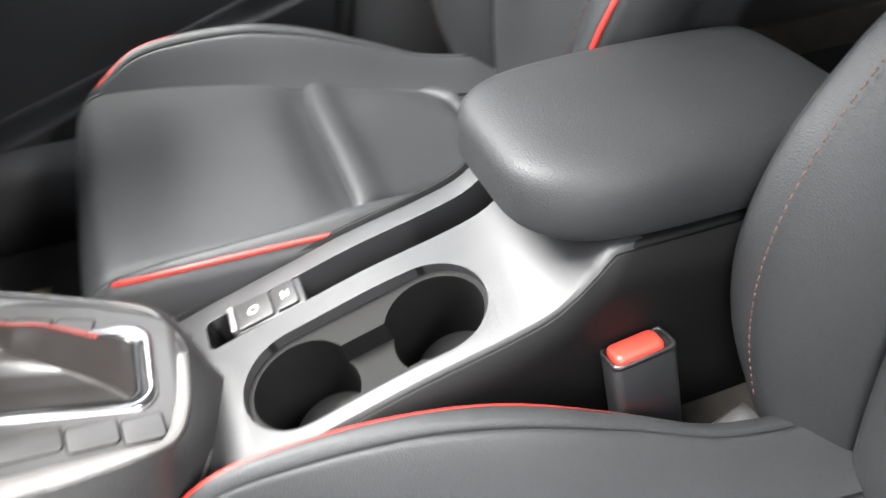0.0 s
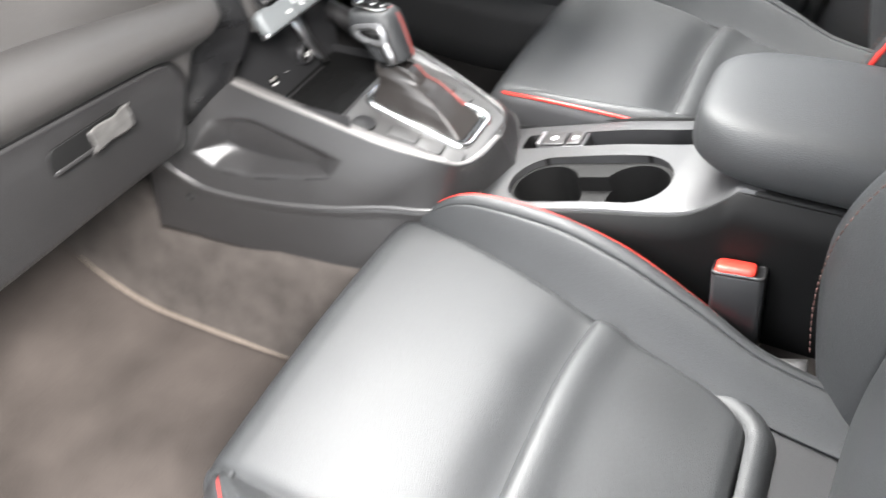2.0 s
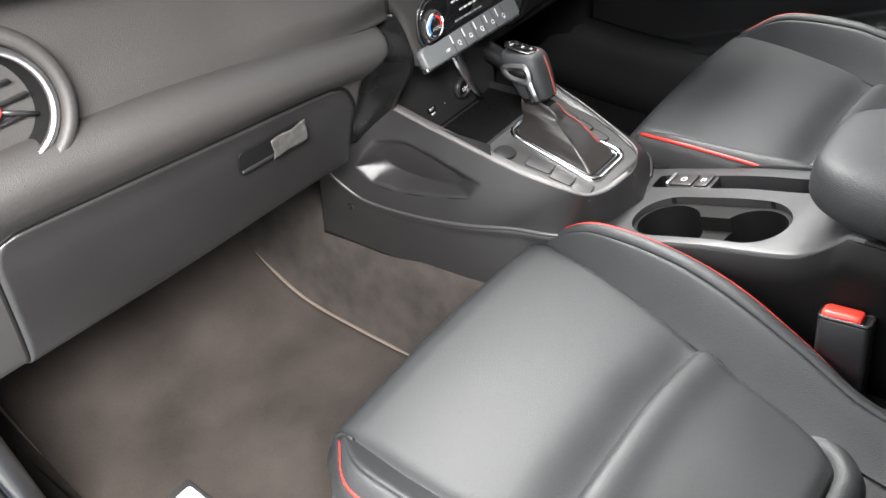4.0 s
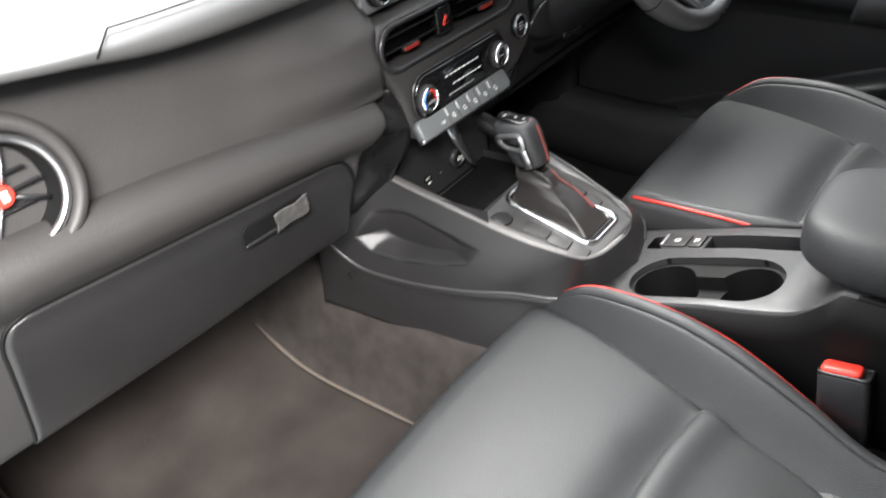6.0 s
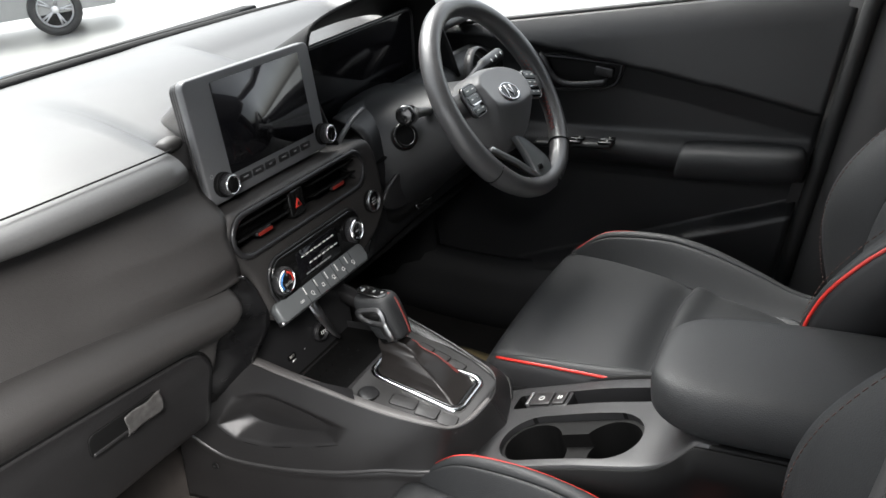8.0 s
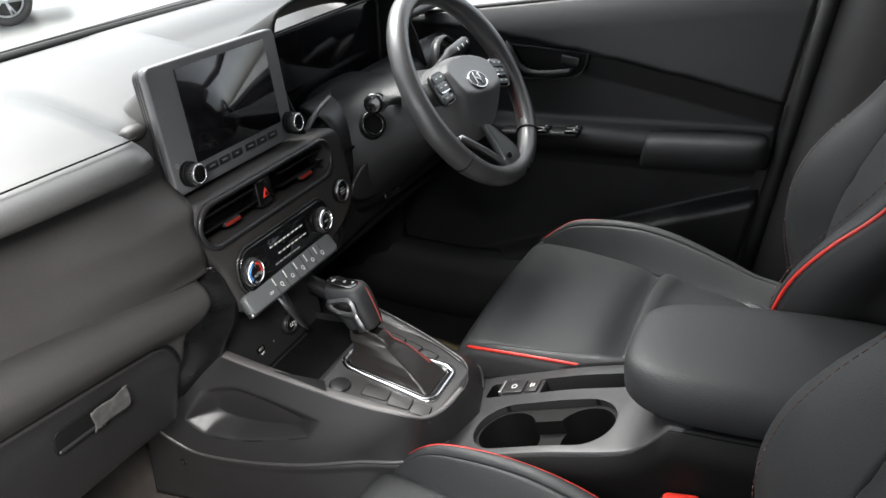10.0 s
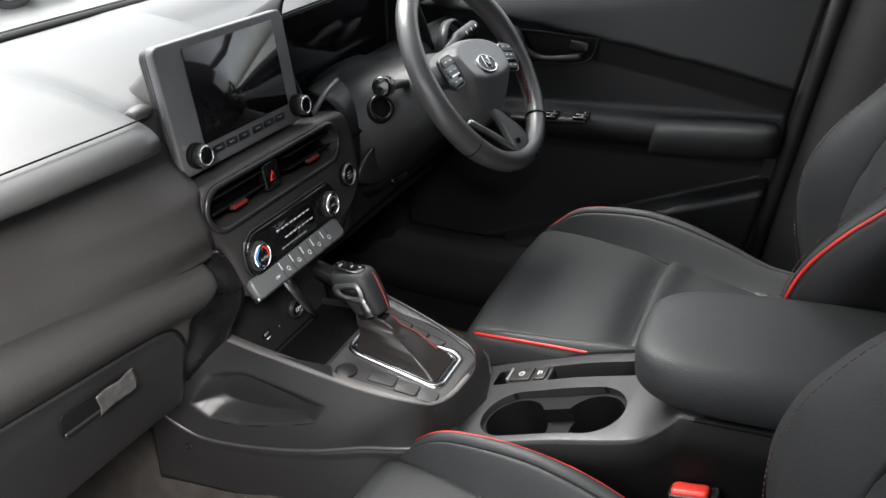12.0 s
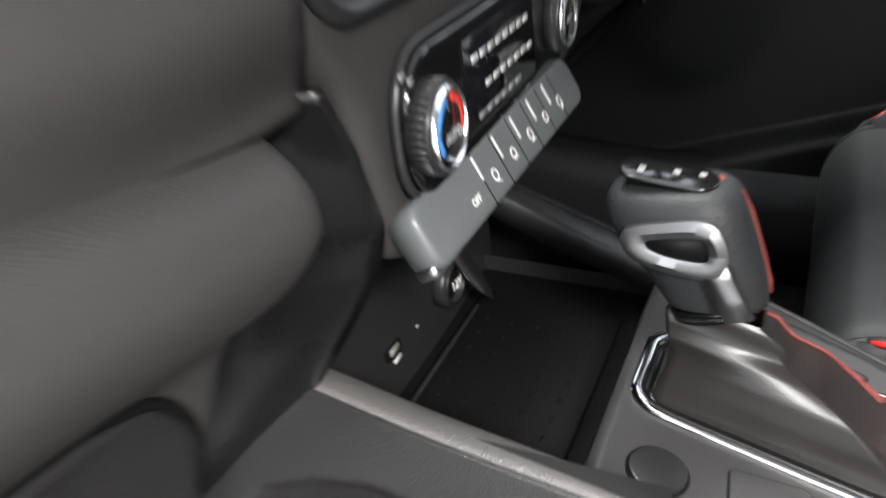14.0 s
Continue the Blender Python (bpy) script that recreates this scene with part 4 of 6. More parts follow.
def door_panel(u, v):
    y0 = door_edge_y(0.36 + 0.68 * v) + 0.014
    y = y0 + (0.965 - y0) * u
    z = 0.36 + (door_top(y) - 0.36) * v
    return (door_x(y, z), y, z)


thick(part("panel", sheet(door_panel, 90, 200), DOOR, ddoor), 0.01, 1.0)
part("window_seal", tube([(door_x(y, door_top(y)) + 0.004, y, door_top(y) + 0.003) for y in np.linspace(-0.03, 0.90, 30)], 0.0055, 8), RUBBER, ddoor, "black rubber window seal")
part("door_seal", tube([(0.688, door_edge_y(z) - 0.004, z) for z in np.linspace(0.42, 1.05, 24)], 0.014, 8), RUBBER, ddoor, "black rubber door seal")
pil = part("pillar_driver", loft([[(x, door_edge_y(z) - b, z) for x, b in ((0.752, -0.03), (0.704, -0.03), (0.700, 0.012), (0.672, 0.035), (0.655, 0.08), (0.655, 0.32), (0.752, 0.32))] for z in np.linspace(0.36, 1.5, 20)]), PILLAR)
tagged(pil, "dark grey centre pillar trim on the driver side", "pillar", kind="structure")
rr = part("wall_right_rear", box(0.70, 0.73, -1.7, -0.2, 0.3, 1.53, 0.01), PILLAR)
tagged(rr, "dark rear door panel on the driver side", "wall", kind="structure")
win = part("window", sheet(lambda u, v: (0.716 - 0.11 * v + 0.012 * math.sin(math.pi * v), -0.05 + 0.93 * u - (0.55 * u - 0.10) * v, 0.995 + 0.51 * v), 8, 8), GLASS, ddoor, "clear side window")
win.visible_shadow = False
outer = part("outer_skin", sheet(lambda u, v: (0.76 + 0.03 * math.sin(math.pi * v), -1.6 + 2.8 * u, 0.25 + 0.74 * v), 10, 10), BLUE, ddoor, "blue painted outer skin")
thick(outer, 0.01)

# ---- centre stack: vents, climate controls, tray ----
def arc_band(r0, r1, a0, a1, m, n=14, depth=0.0005):
    out = [(r1 * math.cos(radians(a0 + (a1 - a0) * k / n)), r1 * math.sin(radians(a0 + (a1 - a0) * k / n))) for k in range(n + 1)]
    out += [(r0 * math.cos(radians(a1 + (a0 - a1) * k / n)), r0 * math.sin(radians(a1 + (a0 - a1) * k / n))) for k in range(n + 1)]
    return loft([[m @ Vector((x, y, z)) for x, y in out] for z in (0, depth)])


vent_m = on_stack(0.0075, 0.9255, -0.004)
cut(housing, [loft([[vent_m @ Vector((x, y, z)) for x, y in rounded(0.283, 0.046, 0.0228, 10)] for z in (-0.035, 0.03)])])
housing.data.polygons.foreach_set("use_smooth", [True] * len(housing.data.polygons))
housing.data.set_sharp_from_angle(angle=radians(40))
part("vent_surround", band(rounded(0.298, 0.060, 0.030, 12), 0.0070, 0.0050, vent_m @ Matrix.Translation((0, 0, -0.001))), SATIN, stack, "dark rounded vent surround")
part("vent_back", slab(rounded(0.272, 0.043, 0.02), 0.002, vent_m @ Matrix.Translation((0, 0, -0.034))), BLACK, stack)
for sx in (-1, 1):
    for k, h in enumerate((0.0085, -0.0085)):
        part("vent_slat", slab(rounded(0.104, 0.0028, 0.001, 2), 0.016, vent_m @ Matrix.Translation((sx * 0.080, h, -0.020)) @ Matrix.Rotation(radians(-14), 4, "X"), 0.0008), BLACK, stack)
    tab = part("vent_tab", slab(rounded(0.030, 0.008, 0.003), 0.008, vent_m @ Matrix.Translation((sx * 0.083, -0.0085, -0.012)), 0.002), SATIN, stack)
    part("tab_accent", slab(rounded(0.027, 0.0045, 0.001, 2), 0.0025, vent_m @ Matrix.Translation((sx * 0.083, -0.0095, -0.0045)), 0.0005), RED_VENT, tab, "glossy red accent")
hz = part("hazard_button", slab(rounded(0.032, 0.036, 0.004), 0.014, vent_m @ Matrix.Translation((-0.008, 0, -0.020)), 0.002), GLOSS, stack, "black hazard button with a red triangle")
tri = lambda r: [(r * math.cos(radians(90 + 120 * k)), r * math.sin(radians(90 + 120 * k))) for k in range(3)]  # noqa: E731
part("triangle", slab(tri(0.0085), 0.0006, vent_m @ Matrix.Translation((-0.008, -0.002, -0.0058))), RED_GLOSS, hz)
part("triangle_centre", slab(tri(0.0040), 0.0004, vent_m @ Matrix.Translation((-0.008, -0.002, -0.0052))), BLACK, hz)

# start button on the driver side of the housing
st_m = on_stack(0.154, 0.868, 0.000)
start = part("start_button", slab(circle(0.0178, 32), 0.007, st_m @ Matrix.Translation((0, 0, -0.004)), 0.002), GLOSS, stack, "round black start button with a satin ring")
part("button_ring", ring(0.0168, 0.0142, 0.0018, st_m @ Matrix.Translation((0, 0, 0.003))), SILVER, start)
for k, w in enumerate((0.010, 0.013, 0.010)):
    part("mark", bar_mark(w, 0.0022, st_m @ Matrix.Translation((0, 0.0042 - 0.0042 * k, 0.0031))), GREY_MARK, start)

climate = thing("climate_panel", (0, 0.585, 0.83), "glossy black climate control panel with two chrome-ringed dials", "climate panel")
fas_m = on_stack(0.004, 0.8500, -0.002)
part("fascia", slab(rounded(0.206, 0.058, 0.024, 8), 0.006, fas_m, 0.002), GLOSS, climate)
part("fascia_rim", band(rounded(0.213, 0.065, 0.027, 10), 0.0032, 0.0034, fas_m), SATIN, climate, "satin black rim")
dm = on_stack(0.0, 0.8515, 0.0036)
part("display", slab(rounded(0.096, 0.040, 0.003), 0.0006, dm), SCREEN, climate, "dark climate display")
for j, (h, n, w, x0) in enumerate(((0.0105, 8, 0.0075, -0.034), (-0.0035, 7, 0.0075, -0.020), (-0.0150, 6, 0.0085, -0.030))):
    for k in range(n):
        part("mark", bar_mark(w, 0.0022, dm @ Matrix.Translation((x0 + 0.0098 * k, h, 0.0008))), WHITE if j < 2 else GREY_MARK, climate)
for sx in (-1, 1):
    km = on_stack(sx * 0.0835, 0.8505, 0.002) @ Matrix.Scale(0.93, 4)
    dial = part("dial", slab(circle(0.0190, 40), 0.011, km, 0.0015), SATIN, climate, "round dial with a chrome rim")
    for k in range(36):
        a = 2 * math.pi * k / 36
        part("knurl", slab(rounded(0.0012, 0.0012, 0.0003, 1), 0.008, km @ Matrix.Translation((0.0190 * math.cos(a), 0.0190 * math.sin(a), 0.001))), SATIN, dial)
    part("rim", ring(0.0172, 0.0148, 0.003, km @ Matrix.Translation((0, 0, 0.0098)), soft=0.0012), CHROME, dial)
    part("face", slab(circle(0.0147, 32), 0.0012, km @ Matrix.Translation((0, 0, 0.0105))), GLOSS, dial)
    fm = km @ Matrix.Translation((0, 0, 0.0118))
    if sx < 0:
        part("cold_arc", arc_band(0.0105, 0.0138, 100, 225, fm), BLUE_MARK, dial, "blue cold scale")
        part("warm_arc", arc_band(0.0105, 0.0138, -20, 80, fm), RED_GLOSS, dial, "red warm scale")
        written("AUTO", 0.0056, fm @ Matrix.Translation((0.002, -0.004, 0.0003)), GREY_MARK, dial)
    else:
        part("scale", arc_band(0.0112, 0.0130, -30, 210, fm), GREY_MARK, dial)
        part("mark", bar_mark(0.010, 0.0025, fm @ Matrix.Translation((0, -0.001, 0))), GREY_MARK, dial)
for x, z in ((-0.098, 0.874), (-0.092, 0.8705), (-0.052, 0.829), (-0.045, 0.8275), (0.055, 0.873), (0.062, 0.8705)):
    part("mark", bar_mark(0.005, 0.002, on_stack(x, z, 0.0034)), GREY_MARK, climate)
bar_m = facing(on_stack(-0.007, 0.8115, 0.004).translation, (YAW, -0.87, 0.49), STACK_UP)
bar = part("button_bar", slab(rounded(0.202, 0.028, 0.008, 6), 0.013, bar_m @ Matrix.Translation((0, 0, -0.006)), 0.003), STRIP, climate, "grey bar of flat climate buttons")
part("bar_edge", slab(rounded(0.202, 0.006, 0.002, 3), 0.009, bar_m @ Matrix.Translation((0, -0.0125, -0.006)), 0.002), SILVER, bar)
for k in range(6):
    part("joint", slab(rounded(0.0006, 0.026, 0.0002, 1), 0.0003, bar_m @ Matrix.Translation((-0.044 + 0.022 * k, -0.001, 0.0070))), BLACK, bar)
for k in range(5):
    part("tick", bar_mark(0.0018, 0.0110, bar_m @ Matrix.Translation((-0.044 + 0.0245 * k, 0.0050, 0.0071))), WHITE, bar)
written("OFF", 0.0048, bar_m @ Matrix.Translation((-0.057, -0.0045, 0.0073)), WHITE, bar)
for k in range(5):
    icon = bar_m @ Matrix.Translation((-0.033 + 0.0245 * k, -0.0030, 0.0071)) @ Matrix.Scale(0.8, 4)
    part("icon", ring(0.0038, 0.0026, 0.0003, icon, 14, 0.0001), WHITE, bar)
    part("icon_bar", bar_mark(0.0058, 0.0012, icon @ Matrix.Translation((0.0012, -0.0042 + 0.0018 * (k % 2), 0)) @ Matrix.Rotation(radians(-25 + 13 * k), 4, "Z")), WHITE, bar)

bin_ = thing("storage_tray", (0, 0.58, 0.66), "open black storage tray with sockets ahead of the lever", "storage tray")
part("back_wall", sheet(lambda u, v: (-0.118 + 0.236 * u, 0.637 - 0.004 * math.sin(math.pi * u), 0.655 + 0.16 * v), 10, 6), SATIN, bin_)
# black sheet added where shade falls under the stack
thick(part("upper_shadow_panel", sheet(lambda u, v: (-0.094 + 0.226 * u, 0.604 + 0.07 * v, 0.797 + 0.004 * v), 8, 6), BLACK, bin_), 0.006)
# floor, pad and studs coloured black to hold the tray's shade
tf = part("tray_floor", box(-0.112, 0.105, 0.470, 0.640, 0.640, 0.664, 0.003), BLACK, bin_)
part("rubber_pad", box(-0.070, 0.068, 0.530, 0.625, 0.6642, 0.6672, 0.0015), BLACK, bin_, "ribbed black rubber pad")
for j in range(5):
    for k in range(7):
        part("pad_stud", slab(rounded(0.0045, 0.0022, 0.0008, 2), 0.0008, Matrix.Translation((-0.045 + 0.015 * k, 0.545 + 0.0165 * j, 0.6672)), 0.0003), BLACK, bin_)
part("pad_rim", slab(rounded(0.110, 0.003, 0.001, 2), 0.002, Matrix.Translation((0.0, 0.6215, 0.6672)), 0.0008), HARD, bin_)
for sx in (-1, 1):
    part("side_wall", sheet(lambda u, v: (sx * (0.113 if sx < 0 else 0.104), 0.47 + 0.17 * u, 0.645 + (0.085 if sx < 0 else 0.030) * v), 6, 6), SATIN, bin_)
sk = facing((0.030, 0.6345, 0.700), (0, -1, 0.05))
sock = part("power_socket", ring(0.0150, 0.0105, 0.010, sk), SATIN, bin_, "round covered power socket")
part("socket_cap", slab(circle(0.0112, 28), 0.008, sk, 0.002), BLACK, sock)
part("cap_ring", ring(0.0128, 0.0116, 0.0112, sk), SATIN, sock)
written("12V", 0.0085, sk @ Matrix.Translation((0.000, 0.0, 0.0117)), WHITE, sock)
part("mark", bar_mark(0.008, 0.0028, sk @ Matrix.Translation((0.014, 0.006, 0.0102))), WHITE, sock)
us = facing((-0.036, 0.6335, 0.697), (0, -1, 0.05))
usb = part("usb_port", slab(rounded(0.016, 0.008, 0.002), 0.002, us, 0.0005), BLACK, bin_, "small usb port")
part("port_tongue", slab(rounded(0.0095, 0.0042, 0.0006, 2), 0.0012, us @ Matrix.Translation((-0.0005, 0.001, 0.0014))), BADGE, usb)
part("mark", bar_mark(0.008, 0.0026, us @ Matrix.Translation((0.003, -0.008, 0.0006))), WHITE, usb)
part("charge_mark", bar_mark(0.0028, 0.0060, facing((-0.006, 0.6335, 0.694), (0, -1, 0.05))), WHITE, bin_)
ax = facing((-0.074, 0.6335, 0.690), (0, -1, 0.05))
aux = part("aux_port", ring(0.0055, 0.0028, 0.002, ax, 20, 0.0004), SILVER, bin_, "small round socket with a metal ring")
part("mark", bar_mark(0.006, 0.0022, ax @ Matrix.Translation((0.011, -0.002, 0))), WHITE, aux)
part("divider_blade", loft([[(x - w, y, z), (x + w, y, z), (x + w, y + 0.004, z + 0.001), (x - w, y + 0.004, z + 0.001)] for x, y, z, w in ((0.026, 0.629, 0.756, 0.0095), (0.033, 0.622, 0.724, 0.0078), (0.040, 0.609, 0.694, 0.0050), (0.043, 0.604, 0.686, 0.0026))]), SILVER, bin_, "slim silver blade")

# ---- infotainment display ----
disp = thing("infotainment_display", (0, 0.62, 0.96), "freestanding dark touchscreen with two knobs on the dashboard", "touchscreen")
bez = on_screen(-0.0075, 1.0395, 0.0)
part("bezel", slab(rounded(0.243, 0.147, 0.010, 6), 0.010, bez @ Matrix.Translation((0, 0, -0.010)), 0.0022), BEZEL, disp)
for k, g in enumerate((0.0, 0.0025, 0.005)):
    part("edge_layer", slab(rounded(0.242 - g, 0.146 - g, 0.011, 6), 0.0040, bez @ Matrix.Translation((0, 0, -0.0145 - 0.0045 * k)), 0.0015), (TRIM_GREY, SATIN, HARD)[k], disp)
part("rear_case", loft([[bez @ Vector((x * f, y * f + dy, z)) for x, y in rounded(0.235, 0.140, 0.02, 6)] for z, f, dy in ((-0.024, 0.98, 0), (-0.04, 0.86, -0.01), (-0.10, 0.72, -0.03))]), HARD, disp)
scm = on_screen(0.001, 1.0485, 0.0)
part("screen", slab(rounded(0.173, 0.110, 0.002, 2), 0.0008, scm), SCREEN, disp, "switched-off glossy black screen")
for k in range(6):
    x = -0.065 + 0.0245 * k + (0.004 if k > 2 else 0)
    bt = part("button", slab(rounded(0.0215, 0.0095, 0.002, 3), 0.0007, on_screen(x, 0.9825, 0.0), 0.0003), SATIN, disp, "flat black function button")
    part("mark", bar_mark(0.010 if k not in (2, 4) else 0.006, 0.0024, on_screen(x, 0.9827, 0.0007)), DIM_MARK, bt)
for sx in (-1, 1):
    km = on_screen(-0.002 + sx * 0.1045, 0.9870, 0.0)
    kn = part("knob", slab(circle(0.0150, 36), 0.006, km, 0.001), BLACK, disp, "round black knob with a chrome rim")
    part("grip", slab(circle(0.0128, 36), 0.017, km, 0.002), SATIN, kn)
    for k in range(28):
        a = 2 * math.pi * k / 28
        part("knurl", slab(rounded(0.001, 0.001, 0.0003, 1), 0.009, km @ Matrix.Translation((0.0128 * math.cos(a), 0.0128 * math.sin(a), 0.007))), SATIN, kn)
    part("rim", ring(0.0120, 0.0095, 0.002, km @ Matrix.Translation((0, 0, 0.0162)), soft=0.0008), CHROME, kn)
    part("face", slab(circle(0.0095, 28), 0.0012, km @ Matrix.Translation((0, 0, 0.0162)), 0.0004), GLOSS, kn)
part("power_mark", ring(0.0026, 0.0019, 0.0003, on_screen(-0.1200, 1.0010, 0.0), 16, 0.0001), GREY_MARK, disp)
# the lower lip between the display and the vents
rings = []
for k in range(13):
    a = math.pi * (k + 0.15) / 12.3
    sc = max(0.05, math.sin(a)) ** 0.7
    rings.append([(-0.145 - 0.016 * math.cos(a), 0.632 + 0.012 * sc * math.cos(q), 1.052 + 0.009 * sc * math.sin(q)) for q in [2 * math.pi * j / 20 for j in range(20)]])
part("support_fin", loft(rings), SOFT, disp, "soft rounded side fin")
part("side_support", loft([[(x, y, z) for y, z in ((y0, z1), (y0 + 0.004, z0), (0.70, z0), (0.70, z1))] for x, y0, z0, z1 in ((-0.178, 0.646, 1.012, 1.044), (-0.156, 0.630, 0.985, 1.048), (-0.136, 0.624, 0.967, 1.050), (-0.116, 0.624, 0.958, 1.050))]), HARD, disp, "dark side support")

# ---- round outer vent on the passenger side ----
rv = thing("round_vent", (-0.572, 0.60, 0.97), "round air vent with a silver ring and red centre", "air vent")
vm = facing((-0.574, 0.600, 0.976), (-0.05, -0.98, 0.18)) @ Matrix.Scale(0.82, 4)
part("collar", loft([[vm @ Vector((r * math.cos(2 * math.pi * k / 48), r * math.sin(2 * math.pi * k / 48), z)) for k in range(48)] for r, z in ((0.086, -0.03), (0.083, 0.004), (0.078, 0.012), (0.071, 0.014), (0.066, 0.008), (0.064, -0.02))]), SOFT, rv, "grained black collar")
part("chrome_ring", ring(0.0635, 0.0545, 0.007, vm @ Matrix.Translation((0, 0, 0.003)), 48, 0.003), SILVER, rv, "polished silver ring")
part("bowl", loft([[vm @ Vector((r * math.cos(2 * math.pi * k / 40), r * math.sin(2 * math.pi * k / 40), z)) for k in range(40)] for r, z in ((0.055, 0.004), (0.050, -0.012), (0.044, -0.022))], cap=False), BLACK, rv)
part("bowl_back", slab(circle(0.046, 32), 0.002, vm @ Matrix.Translation((0, 0, -0.024))), BLACK, rv)
for k in range(4):
    part("spoke", tube([vm @ Vector((0.010 * math.cos(a), 0.010 * math.sin(a), -0.004)) if j == 0 else vm @ Vector((0.048 * math.cos(a), 0.048 * math.sin(a), -0.010)) for j in (0, 1)], 0.0022 if k % 2 else 0.0016, 6), SILVER if k % 2 == 0 else SATIN, rv) if (a := radians(62 + 90 * k)) else None
for k in range(3):
    part("louvre", slab(rounded(0.088 - 0.02 * abs(k - 1), 0.003, 0.001, 2), 0.012, vm @ Matrix.Translation((0, -0.018 + 0.018 * k, -0.020))), SATIN, rv)
hub = part("hub", slab(circle(0.0115, 24), 0.012, vm @ Matrix.Translation((0, 0, -0.010)), 0.003), RED_GLOSS, rv, "red hub with a pale grip")
part("hub_grip", slab(rounded(0.007, 0.011, 0.001, 2), 0.0015, vm @ Matrix.Translation((0.001, 0, 0.002)), 0.0004), WHITE, hub)

# ---- gear lever ----
lev = thing("gear_lever", (0, 0.43, 0.68), "leather gear lever with silver loop, red stripe and creased boot", "gear lever")


def panel_z(y):
    return 0.665 + (y - 0.365) * 0.185


def panel(u, v):
    y = 0.346 + 0.167 * v
    xl = -np.interp(y, [0.346, 0.352, 0.365, 0.40, 0.44, 0.50], [0.045, 0.062, 0.078, 0.092, 0.101, 0.108])
    xr = np.interp(y, [0.346, 0.352, 0.365, 0.40, 0.46, 0.50], [0.030, 0.042, 0.051, 0.067, 0.083, 0.092])
    return (xl + (xr - xl) * u, y, panel_z(y) - 0.001 + 0.0018 * math.sin(math.pi * u))


pl = part("lever_panel", sheet(panel, 30, 26), TRIM_GREY, console, "satin grey panel round the lever")
thick(pl, 0.004)
part("panel_front", sheet(lambda u, v: (-0.108 + 0.200 * u, 0.513 + 0.008 * math.sin(math.pi / 2 * v), panel_z(0.513) - 0.001 - 0.032 * v), 12, 6), TRIM_GREY, console)
slope_p = math.atan(0.185)
pm = Matrix.Translation((-0.006, 0.434, panel_z(0.434) + 0.0006)) @ Matrix.Rotation(slope_p, 4, "X")


def frame_outline(grow):
    """Lever frame: narrower at its front end."""
    out = []
    for x, y in rounded(0.084 + 2 * grow, 0.146 + 2 * grow, 0.018 + grow, 7):
        f = 1 - 0.22 * (y + 0.073) / 0.146
        out.append((x * f + 0.004 * (y + 0.07) / 0.146, y))
    return out


part("chrome_frame", band(frame_outline(0.001), 0.0080, 0.0055, pm), CHROME, lev, "bright chrome frame round the boot")
part("inner_frame", band(frame_outline(-0.0072), 0.006, 0.0034, pm), GLOSS, lev)
base_o = np.array(frame_outline(-0.011))
hand_base = Vector((-0.006, 0.4655, 0.729))
axis = (Vector((-0.002, 0.491, 0.805)) - hand_base).normalized()


def boot_ring(t):
    """Boot section from the frame (t = 0) to the collar (t = 1), with soft folds."""
    ctr0 = pm.translation + Vector((0, 0, 0.0))
    pts = []
    n = len(base_o)
    for k in range(n):
        a = pm @ Vector((base_o[k][0], base_o[k][1], 0.001))
        ang = math.atan2(base_o[k][1], base_o[k][0])
        b = hand_base + axis * 0.013 + Vector((0.0170 * math.cos(ang), 0.0215 * math.sin(ang), 0.0045 * math.sin(ang)))
        e = t ** 0.72
        p = a.lerp(b, e)
        swirl = Vector((2.1 * math.cos(ang + 0.5 * t), 2.1 * math.sin(ang + 0.5 * t), 1.5 * t))
        crease = noise.noise(swirl * 0.8) + 0.55 * noise.noise(swirl * 1.9 + Vector((3, 1, 7)))
        fold = (0.001 + 0.011 * max(-0.6, min(crease, 0.6))) * math.sin(math.pi * min(1.0, t * 1.05)) ** 0.6
        dirn = (p - (ctr0.lerp(hand_base, e))).normalized()
        sag = -0.006 * math.sin(math.pi * min(1, t * 1.1)) * (0.6 + 0.4 * math.sin(ang))
        pts.append(p + dirn * (fold + sag - 0.002 * math.sin(math.pi * t) ** 2) + Vector((0, 0, 0.002 * math.sin(math.pi * t))))
    return pts


boot = part("boot", loft([boot_ring(t) for t in np.linspace(0, 1, 44)], cap=False), BOOT, lev, "creased black leather boot")
n_o = len(base_o)
kk = int(np.argmin([abs(math.atan2(y, x) - radians(-80)) for x, y in base_o]))
for off in (0, 1, 2):
    pts = [boot_ring(t)[(kk + off) % n_o] for t in np.linspace(0.14, 0.98, 40)]
    bm = bmesh.new()
    for i in range(39):
        a, b = pts[i], pts[i + 1]
        tube([a.lerp(b, 0.1), a.lerp(b, 0.75)], 0.0010, 5, bm=bm)
    part("boot_stitching", bm, RED_DARK, boot, "dull red stitching")
part("collar", slab([(0.0175 * math.cos(t), 0.0225 * math.sin(t)) for t in np.linspace(0, 2 * math.pi, 28, endpoint=False)], 0.006, facing(hand_base + axis * 0.012, axis, (0, 1, 0.2)), 0.0015), GLOSS, lev)


def grip_ring(h, fy, by, w, z_shift=0.0):
    """A section of the handle: fy ahead, by behind the axis, half width w."""
    c = hand_base + axis * h
    out = []
    for k in range(20):
        a = 2 * math.pi * k / 20
        ca, sa = math.cos(a), math.sin(a)
        x = math.copysign(abs(ca) ** 0.65, ca) * w
        y = math.copysign(abs(sa) ** 0.75, sa)
        y = y * (fy if y > 0 else by)
        out.append(c + Vector((x, y, 0)) + Vector((0, 0, -0.10 * y + z_shift)))
    return out


